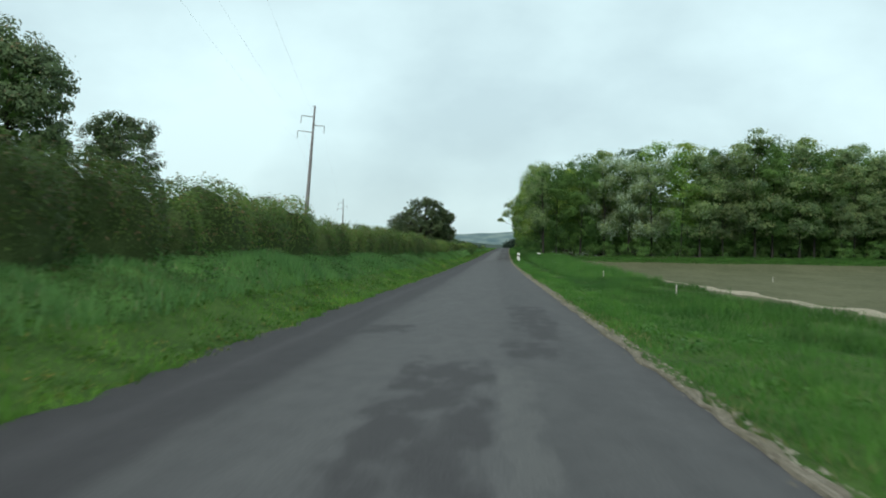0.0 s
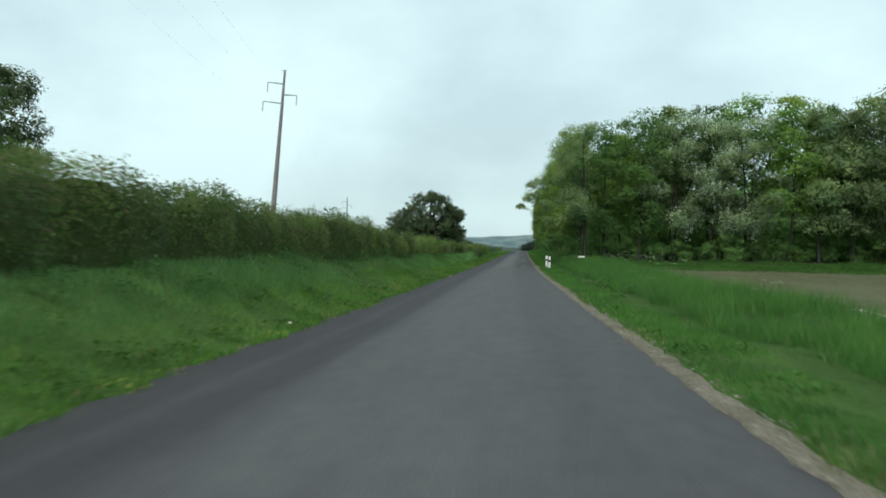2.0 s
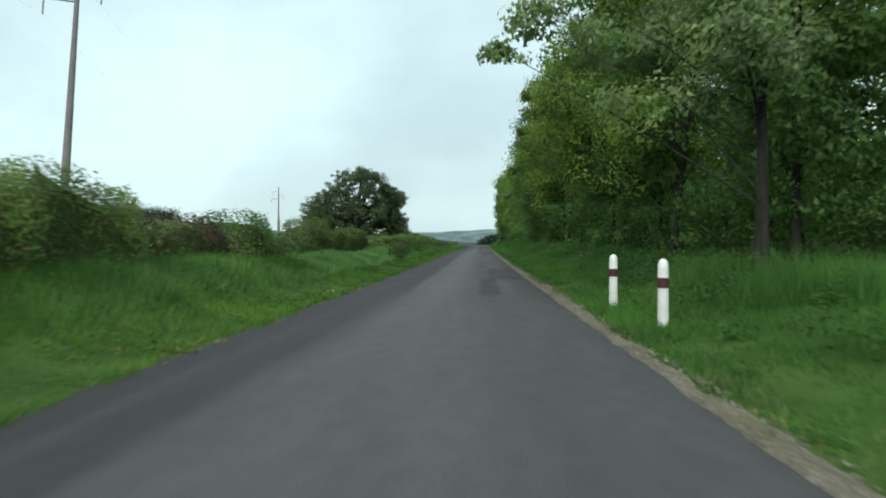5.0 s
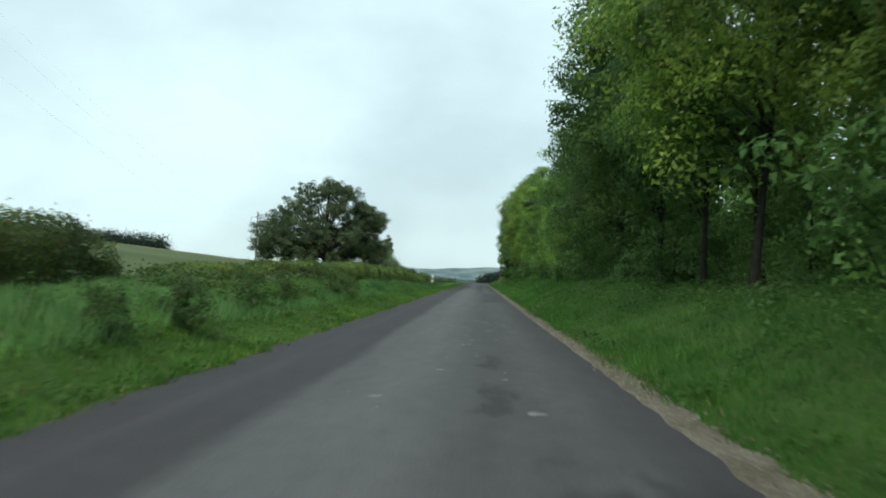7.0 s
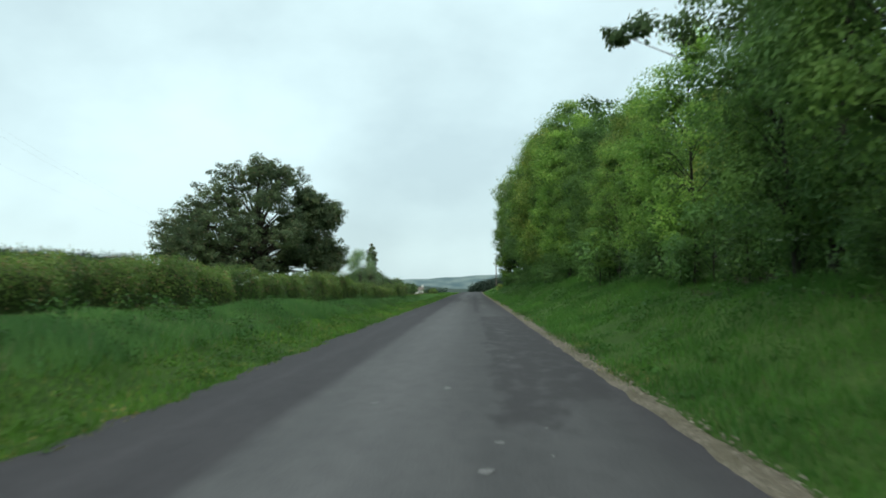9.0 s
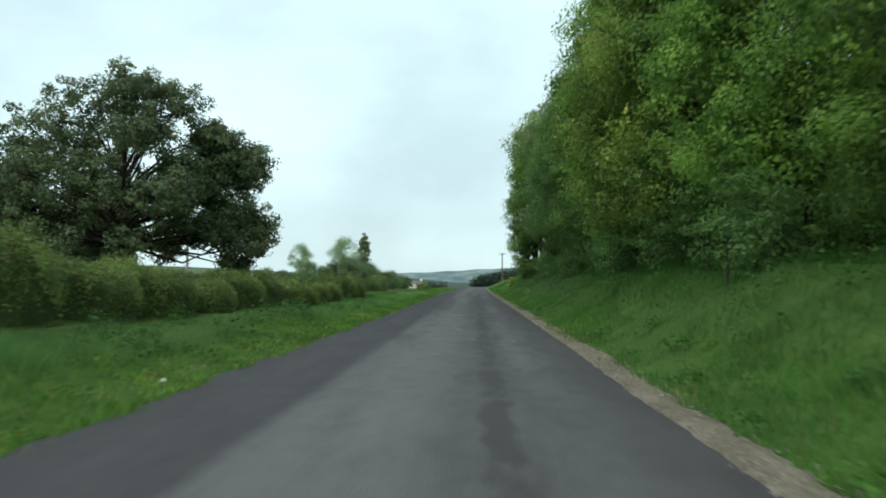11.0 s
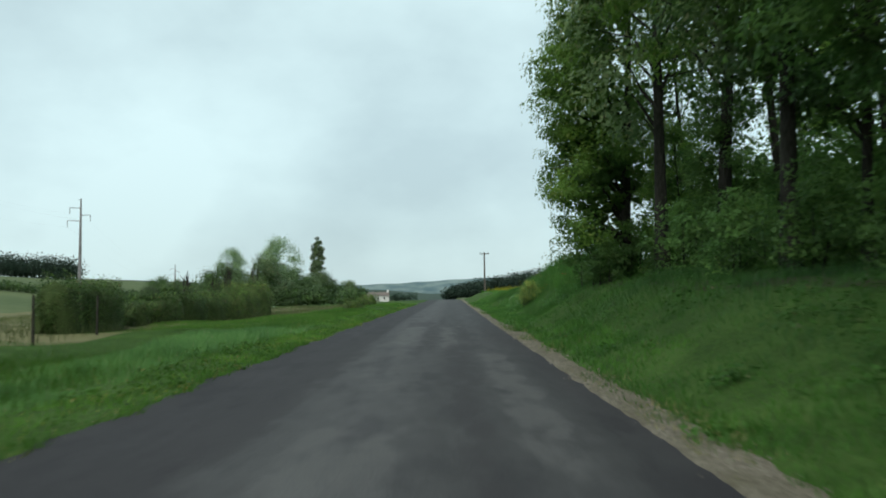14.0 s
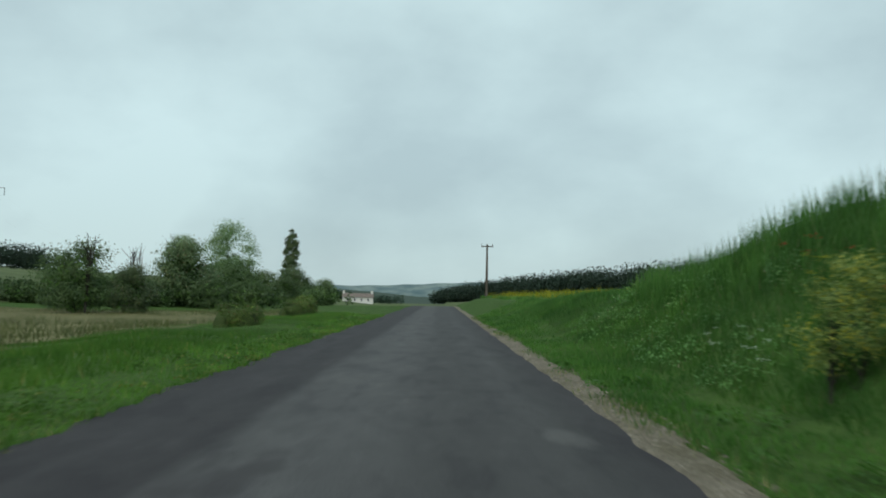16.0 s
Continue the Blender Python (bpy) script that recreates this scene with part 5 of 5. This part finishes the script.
blades("bank_grass", x, y, 0.24, 0.018, GRASS, "overgrown gap full of tall grass", 12)
x, y = scatter(30000, -14, -8, 95, 128, 16)
blades("bank_grass", x, y, 0.72, 0.018, GRASS_VERGE, "tall pale weeds along the field's edge", 16, droop=0.5)
x, y = scatter(12000, -9.5, -5, 150, 162, 13)
blades("bank_grass", x, y, 0.26, 0.022, GRASS, "overgrown gap full of tall grass", 13)


def flower_stand(name, x, y, tall, heads, size, mat, label, seed, spread=0.5, group="roadside flowers"):
    """A clump of thin stems with small flower heads."""
    r = np.random.default_rng(seed)
    z0 = gz(x, y)
    ob = thing(name, label, "flowers", (x, y, z0), 0, group)
    stems, pts = [], []
    for k in range(heads):
        a, d = r.uniform(0, 6.28), spread * math.sqrt(r.random())
        h = tall * r.uniform(0.7, 1.1)
        top = np.array([math.cos(a) * d, math.sin(a) * d, h])
        stems.append(tube([top * [0.4, 0.4, 0] + [0, 0, -0.05], top * [0.8, 0.8, 0.6], top], [0.006, 0.005, 0.004], 3))
        pts.append(top + r.normal(size=(12, 3)) * [size, size, size * 0.35])
    v, f = join_parts(stems)
    tagged(child("stalk_tuft", mesh_of("stalk_tuft", v, f, GRASS_TALL), ob), kind="stuff")
    v, f = leaf_blades(r, np.concatenate(pts), size * 0.7, up=1.0, slim=0.9)
    tagged(child("blossom", mesh_of("blossom", v, f, mat), ob), kind="stuff")


fr = np.random.default_rng(21)
for k in range(9):
    flower_stand("cow_parsley", 6.2 + fr.uniform(-1.2, 3.0), fr.uniform(86, 103), 1.15, 6, 0.05, BLOSSOM, "clump of tall white cow parsley in the weeds", k)
for k, (x, y) in enumerate(((6.5, 62), (4.2, 70), (4.6, 179), (5.0, 183), (3.7, 303.2), (4.0, 304.0), (-6.4, 291), (-6.0, 186))):
    flower_stand("cow_parsley", x, y, 0.8, 5, 0.035, BLOSSOM, "clump of tall white cow parsley in the grass", 40 + k)
for k in range(7):
    flower_stand("poppies", fr.uniform(4.0, 7.5), fr.uniform(291, 312), 0.6, 4, 0.05, POPPY, "few red poppies in the tall grass", 60 + k, 0.7)
BROOM_BUSH = make_tree_meshes(99, 1.7, 0.8, 0.1, 4500, 0.05, LEAF_BROOM, 0.32, 0.02, stems=5, boughs=26, core=0, loose=0.45)
plant(BROOM_BUSH, 4.35, 301.6, 0.78, "bushy broom with yellow flowers on the bank", "broom_bush", "shrub", "bank shrubs")
flower_stand("broom_flowers", 4.35, 301.6, 1.22, 34, 0.026, BROOM, "yellow blossom sprays of the broom bush", 98, 0.55)


# ---- poles and wires ----
def line_pole(x, y, top, lean=0.0):
    """A tall tapered concrete pole of a power line, with three arms and hanging insulators."""
    z0 = gz(x, y)
    h = top - z0
    ob = thing("power_pole", "tall grey concrete power pole with three staggered arms", "power pole", (x, y, z0), 0, "power line poles")
    ob.rotation_euler = (0, radians(lean), radians(9))
    v, f = tube([(0, 0, -0.6), (0, 0, h * 0.5), (0, 0, h)], [0.46, 0.32, 0.17], 8)
    child("shaft", mesh_of("shaft", v, f, CONCRETE), ob)
    v, f = tube([(-0.5, 0, h - 0.15), (0, 0, h - 0.12), (0.25, 0, h + 0.02)], [0.05, 0.06, 0.05], 5)
    child("cap_bracket", mesh_of("cap_bracket", v, f, STEEL), ob)
    for dz, arm in ((2.2, -2.5), (3.9, 2.2), (5.3, -3.0)):
        v, f = tube([(0, 0, h - dz - 0.05), (arm * 0.5, 0, h - dz), (arm, 0, h - dz + 0.03)], [0.12, 0.10, 0.07], 6)
        a = child("arm", mesh_of("arm", v, f, STEEL), ob)
        n = 12
        zz = np.linspace(h - dz, h - dz - 1.5, n * 2)
        v, f = tube(np.column_stack([np.full(n * 2, arm), np.zeros(n * 2), zz]), np.where(np.arange(n * 2) % 2, 0.05, 0.10), 6)
        c = new("insulator", mesh_of("insulator", v, f, INSULATOR))
        c.parent = a
    return ob, h, z0


POLES = [(12.0, -119.0, 28.0, 0.0), (-39.7, 172.0, 28.8, 3.8), (-86.5, 464.0, 25.3, 0.6), (-152.0, 753.0, 20.5, 0.0)]
tips = []
for x, y, top, lean in POLES:
    ob, h, z0 = line_pole(x, y, top, lean)
    m = pose(x, y, z0) @ Euler((0, radians(lean), radians(9))).to_matrix().to_4x4()
    tips.append([m @ Vector((arm, 0, h - dz - 1.5)) for dz, arm in ((2.2, -2.5), (3.9, 2.2), (5.3, -3.0))])
for a, b in zip(tips[:-1], tips[1:]):
    for p, q in zip(a, b):
        t = np.linspace(0, 1, 40)
        path = np.array(p)[None] * (1 - t)[:, None] + np.array(q)[None] * t[:, None]
        path[:, 2] -= 4 * 5.0 * t * (1 - t)
        v, f = tube(path, np.full(40, 0.0045), 4)
        tagged(new("power_line", mesh_of("power_line", v, f, WIRE)), "thin sagging power line between tall poles", "power line", "power lines")


def wood_pole(x, y, top):
    z0 = gz(x, y)
    h = top - z0
    ob = thing("telegraph_pole", "plain wooden roadside pole with one short crossarm", "utility pole", (x, y, z0))
    v, f = tube([(0, 0, -0.5), (0, 0, h * 0.5), (0, 0, h)], [0.17, 0.14, 0.11], 8)
    child("shaft", mesh_of("shaft", v, f, WOODPOLE), ob)
    v, f = tube([(-0.75, 0, h - 0.25), (0, 0.02, h - 0.25), (0.75, 0, h - 0.25)], [0.06, 0.07, 0.06], 4)
    arm = child("crossarm", mesh_of("crossarm", v, f, WOODPOLE), ob)
    for px in (-0.68, 0.0, 0.68):
        v, f = tube([(px, 0, h - 0.2), (px, 0, h - 0.08), (px, 0, h + 0.05)], [0.03, 0.06, 0.04], 6)
        c = new("insulator", mesh_of("insulator", v, f, INSULATOR))
        c.parent = arm


wood_pole(7.0, 400, 8.0)


# ---- posts, sign, stones ----
def marker_post(x, y):
    """A round-topped white road marker with a dark band."""
    ob = thing("marker_post", "white plastic road marker post with a dark band", "marker post", (x, y, gz(x, y)), 0, "marker posts at the turning")
    z = np.array([-0.1, 0.0, 0.3, 0.55, 0.8, 0.92, 0.98, 1.0])
    v, f = tube(np.column_stack([0 * z, 0 * z, z]), [0.085, 0.085, 0.08, 0.08, 0.08, 0.075, 0.05, 0.004], 12)
    child("shaft", mesh_of("shaft", v, f, WHITE), ob)
    v, f = tube([(0, 0, 0.57), (0, 0, 0.64), (0, 0, 0.72)], [0.085, 0.086, 0.085], 12)
    child("band", mesh_of("band", v, f, BAND), ob)


marker_post(1.95, 104.5)
marker_post(1.85, 108.5)


def fence_post(x, y, seed):
    """A split wooden stake, leaning a little."""
    r = np.random.default_rng(seed)
    ob = thing("fence_post", "weathered wooden fence post in the hay", "fence post", (x, y, gz(x, y)), 0, "posts in the hayfield")
    d = r.normal(size=2) * 0.04
    v, f = tube([(0, 0, -0.2), (d[0] * 0.5, d[1] * 0.5, 0.6), (d[0], d[1], 1.16), (d[0], d[1], 1.22)], [0.04, 0.036, 0.032, 0.012], 7)
    child("stake", mesh_of("stake", v, f, BARK), ob)


for k, (x, y) in enumerate(((-9.9, 277.0), (-10.6, 282.6))):
    fence_post(x, y, k)


def box_mesh(name, x0, x1, y0, y1, z0, z1, mat, bevel=0.01):
    bm = bmesh.new()
    bmesh.ops.create_cube(bm, size=1)
    for v in bm.verts:
        v.co = Vector(((x0 + x1) / 2 + v.co.x * (x1 - x0), (y0 + y1) / 2 + v.co.y * (y1 - y0), (z0 + z1) / 2 + v.co.z * (z1 - z0)))
    if bevel:
        bmesh.ops.bevel(bm, geom=list(bm.edges), offset=bevel, segments=1, affect="EDGES")
    me = bpy.data.meshes.new(name)
    bm.to_mesh(me)
    bm.free()
    me.materials.append(mat)
    return me


ob = thing("small_sign", "small blank white board on a short post in the weeds", "sign", (4.1, 100.5, gz(4.1, 100.5)))
child("post", box_mesh("post", -0.025, 0.025, -0.025, 0.025, -0.2, 0.92, WOODPOLE), ob)
child("board", box_mesh("board", -0.24, 0.24, -0.055, -0.032, 0.84, 0.94, WHITE), ob)

for x, y, h in ((5.5, 28.0, 0.44), (5.1, 44.5, 0.55), (20, 66, 0.4), (33, 72, 0.4)):
    ob = thing("field_stake", "pale wooden stake at the field's edge", "stake", (x, y, gz(x, y)), 0, "field stakes")
    child("stake", box_mesh("stake", -0.016, 0.016, -0.016, 0.016, -0.2, h, STAKE, 0.004), ob)


def stone(x, y, size, seed):
    bm = bmesh.new()
    bmesh.ops.create_icosphere(bm, subdivisions=2, radius=size)
    r = np.random.default_rng(seed)
    for v in bm.verts:
        v.co = v.co * r.uniform(0.8, 1.15)
        v.co.z = v.co.z * 0.8 + size * 0.35
    me = bpy.data.meshes.new("verge_stone")
    bm.to_mesh(me)
    bm.free()
    me.materials.append(STONE)
    ob = new("verge_stone", me)
    ob.location = (x, y, gz(x, y))
    tagged(ob, "white painted stone on the grass verge", "stone", "verge stones")


for k, (s0, y) in enumerate(((-3.7, 51), (-3.7, 82), (-3.75, 114), (-3.8, 212), (-4.0, 260), (-3.8, 296), (-3.8, 330))):
    stone(float(road_x(y)) + s0, y, 0.04, k)

# ---- worn chips on the road ----
def road_patch(name, s0, s1, y0, y1, mat, label, seed, lift=0.006, rough=0.06):
    """A thin ragged-edged layer lying on the asphalt."""
    r = np.random.default_rng(seed)
    n = max(5, int((y1 - y0) / 0.25) + 1)
    t = np.linspace(0, 1, n)
    y = y0 + (y1 - y0) * t
    run = np.minimum(t, 1 - t) * (y1 - y0)
    half, mid = (s1 - s0) / 2, (s0 + s1) / 2
    swell = np.sqrt(np.clip(run / min(1.6 * half, 0.4 * (y1 - y0)), 0.02, 1))
    k = np.ones(min(7, n)) / min(7, n)
    wave = [np.convolve(r.normal(size=n), k, mode="same") * rough * 6 for q in range(3)]
    lo = mid + half * (-swell * (1 + wave[0]) + wave[2])
    hi = mid + half * (swell * (1 + wave[1]) + wave[2])
    cols = 5
    S = lo[:, None] + (hi - lo)[:, None] * np.linspace(0, 1, cols)[None]
    Y = np.repeat(y[:, None], cols, 1)
    Z = road_z(Y) - 0.012 * np.maximum(np.abs(S + 0.8) - 1.2, 0) + lift
    i, j = np.meshgrid(np.arange(n - 1), np.arange(cols - 1), indexing="ij")
    a = i * cols + j
    faces = np.stack([a, a + 1, a + cols + 1, a + cols], -1).reshape(-1, 4)
    me = mesh_of(name, np.stack([S + road_x(Y), Y, Z], -1).reshape(-1, 3), faces, mat)
    tagged(new(name, me), label, "road repair", "marks on the lane", "structure")


rr = np.random.default_rng(9)
for k in range(90):
    y = rr.uniform(*((136, 152) if k < 44 else (166, 180) if k < 56 else (214, 227) if k < 66 else (284, 300) if k < 74 else (150.4, 154)))
    s0, w = rr.uniform(-1.3, 0.8) if k < 74 else rr.uniform(-0.3, 0.9), 0.03 + 0.13 * rr.random() ** 2
    road_patch("worn_chip", s0, s0 + w, y, y + w * 1.6, CHIP, "small pale worn spot in the asphalt", 100 + k, 0.006, 0.2)


# ---- far things ----
def wood_mass(name, line, height, depth, n, leaf, mat, label, seed, core=0.6, per=40, inner=None, low=1.0):
    """A distant wood as one mass of foliage along a line of ground."""
    r = np.random.default_rng(seed)
    line = np.array(line, float)
    t = r.uniform(0, len(line) - 1, n // per)
    i = np.minimum(t.astype(int), len(line) - 2)
    c = line[i] + (line[i + 1] - line[i]) * (t - i)[:, None]
    c = c + np.clip(r.normal(size=c.shape), -1.6, 1.6) * depth * 0.4
    h = height * r.uniform(0.55, 1.1, len(c)) * (low + (1 - low) * np.sqrt(t / (len(line) - 1)))
    base = ground_z(c[:, 0], c[:, 1])
    pts = np.repeat(np.stack([c[:, 0], c[:, 1], base + h * 0.48], -1), per, 0) + ball_points(r, per * len(c), 0.4) * np.stack([np.repeat(h, per) * 0.42, np.repeat(h, per) * 0.42, np.repeat(h, per) * 0.5], -1)
    v, f = leaf_blades(r, pts, leaf, slim=0.8)
    mid = np.stack([c[:, 0], c[:, 1], base + h * 0.48], -1)
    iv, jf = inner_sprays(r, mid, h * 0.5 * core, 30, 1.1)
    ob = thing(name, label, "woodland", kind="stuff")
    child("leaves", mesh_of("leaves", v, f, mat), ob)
    child("inner_foliage", mesh_of("inner_foliage", iv, jf, inner or SHADE_FOLIAGE), ob)


wood_mass("far_wood", [(8, 972), (60, 920), (110, 860), (180, 790), (270, 720), (360, 680)], 28, 12, 120000, 1.15, LEAF_FAR_HAZE, "dark wood along the far hillside", 1, 0.9, 60, LEAF_FAR_HAZE, 0.34)
wood_mass("hill_copse", [(-500, 1010), (-430, 1050), (-350, 1090)], 25, 14, 26000, 1.5, LEAF_FAR_HAZE, "dark copse on top of the green hill", 2, 0.85, 40, LEAF_FAR_HAZE)
wood_mass("hill_copse", [(-640, 960), (-600, 985), (-565, 1000)], 26, 10, 12000, 1.5, LEAF_FAR_HAZE, "row of rounded trees on top of the green hill", 22, 0.85, 40, LEAF_FAR_HAZE)
wood_mass("far_hedgerow", [(-95, 900), (-60, 870), (-20, 900)], 7, 8, 8000, 0.9, LEAF_FAR_HAZE, "hedgerow trees near the distant farm", 3, 0.85, 40, LEAF_FAR_HAZE)
wood_mass("thicket", [(-60, 392), (-45, 386), (-32, 380), (-17, 384)], 2.6, 4, 12000, 0.36, LEAF_GROVE, "tangled green thicket behind the hayfield", 8)
wood_mass("thicket", [(-150, 428), (-110, 412), (-75, 398), (-50, 390)], 1.7, 3, 14000, 0.3, LEAF_GROVE, "low hedge line between the hayfield and the hill", 18)
wood_mass("thicket", [(-60, 455), (-45, 440), (-30, 450), (-20, 470)], 4.0, 6, 12000, 0.5, LEAF_GROVE, "dark thicket between the trees", 9)
wood_mass("thicket", [(-58, 580), (-46, 570), (-38, 590)], 7, 6, 8000, 0.7, LEAF_GROVE, "dark thicket below the poplar", 10)
wood_mass("undergrowth", [(15, 122), (15, 150), (14, 190), (14, 230), (12, 283)], 4.4, 6, 80000, 0.14, LEAF_SHADE, "dim undergrowth filling the inside of the wood", 4, per=320)
wood_mass("undergrowth", [(9.5, 284), (13, 285), (20, 286), (26, 284)], 3.8, 4, 9000, 0.24, LEAF_SHADE, "dim undergrowth at the end of the wood", 14, per=150)
wood_mass("undergrowth", [(9.3, 286.5), (12, 289.5), (16, 290.5)], 3.6, 2.5, 14000, 0.16, LEAF_SHADE, "bushy undergrowth closing the end of the wood", 16, per=350)
wood_mass("undergrowth", [(10.5, 236), (11, 258), (11.2, 272)], 7.5, 4, 23000, 0.17, LEAF_SHADE, "young trees crowding the inside of the wood", 15, per=400)
wood_mass("undergrowth", [(11.0, 272), (11.3, 288)], 4.9, 3, 13000, 0.17, LEAF_SHADE, "young trees crowding the inside of the wood", 17, per=300)
wood_mass("undergrowth", [(12, 119), (30, 122), (48, 125), (68, 128)], 4.2, 6, 30000, 0.24, LEAF_SHADE, "dim undergrowth filling the inside of the wood", 5, per=130)
wood_mass("wood_interior", [(34, 140), (34, 180), (30, 220), (26, 255), (25, 268)], 12, 6, 16000, 0.9, LEAF_SHADE, "crowns of the trees deep in the wood", 6)
wood_mass("wood_interior", [(36, 138), (52, 139), (70, 141)], 13, 6, 12000, 0.9, LEAF_SHADE, "crowns of the trees deep in the wood", 7)

# bluish tint and weak emission put distance haze into the ridge
m_far, n_, l_, b_ = node_material("haze_glow_ridge")
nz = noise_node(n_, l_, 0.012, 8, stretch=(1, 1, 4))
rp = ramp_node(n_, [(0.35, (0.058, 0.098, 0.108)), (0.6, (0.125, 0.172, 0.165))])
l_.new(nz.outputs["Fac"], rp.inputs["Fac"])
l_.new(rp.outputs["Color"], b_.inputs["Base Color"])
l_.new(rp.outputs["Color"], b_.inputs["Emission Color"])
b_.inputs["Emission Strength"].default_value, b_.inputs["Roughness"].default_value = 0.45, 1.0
ang = np.radians(np.linspace(-70, 70, 281))
top = 52 + 10 * np.sin(ang * 9 + 1) + 5 * np.sin(ang * 23) + 1.2 * np.sin(ang * 160) + 6 * np.sin(ang * 3.2 - 0.6)
bx, by = 3300 * np.sin(ang), 300 + 3300 * np.cos(ang)
verts = np.concatenate([np.stack([bx, by, np.full_like(bx, -30)], -1), np.stack([bx, by, top], -1), np.stack([bx * 1.1, by + 300 * np.cos(ang), top - 25], -1)])
k = len(ang)
f0 = np.arange(k - 1)
faces = np.concatenate([np.stack([f0, f0 + 1, f0 + 1 + k, f0 + k], -1), np.stack([f0 + k, f0 + 1 + k, f0 + 1 + 2 * k, f0 + 2 * k], -1)])
tagged(new("backdrop", mesh_of("backdrop", verts, faces, m_far)), "wooded ridge on the horizon, haze put into its glowing colour", "hills", kind="structure")


def farmhouse(x, y):
    z0 = gz(x, y)
    ob = thing("farmhouse", "long low white farmhouse far across the fields", "house", (x, y, z0), 8)
    child("wall", box_mesh("wall", -9, 9, -3.5, 3.5, -1, 3.2, PLASTER, 0), ob)
    rv = [(-9.3, -4, 3.1), (9.3, -4, 3.1), (9.3, 4, 3.1), (-9.3, 4, 3.1), (-9.3, 0, 5.6), (9.3, 0, 5.6)]
    bm = bmesh.new()
    rv = [bm.verts.new(v) for v in rv]
    for f in ((0, 1, 5, 4), (2, 3, 4, 5), (1, 2, 5), (3, 0, 4), (3, 2, 1, 0)):
        bm.faces.new([rv[q] for q in f])
    part("roof", bm, ROOF, ob)
    for gx in (-8.4, 8.4):
        child("chimney", box_mesh("chimney", gx - 0.6, gx + 0.6, -0.6, 0.6, 4.4, 7.0, PLASTER, 0.05), ob)
    for wx in (-6, -2, 2, 6):
        child("window", box_mesh("window", wx - 0.5, wx + 0.5, -3.56, -3.4, 0.9, 2.3, PANE, 0.02), ob)


farmhouse(-43, 815)
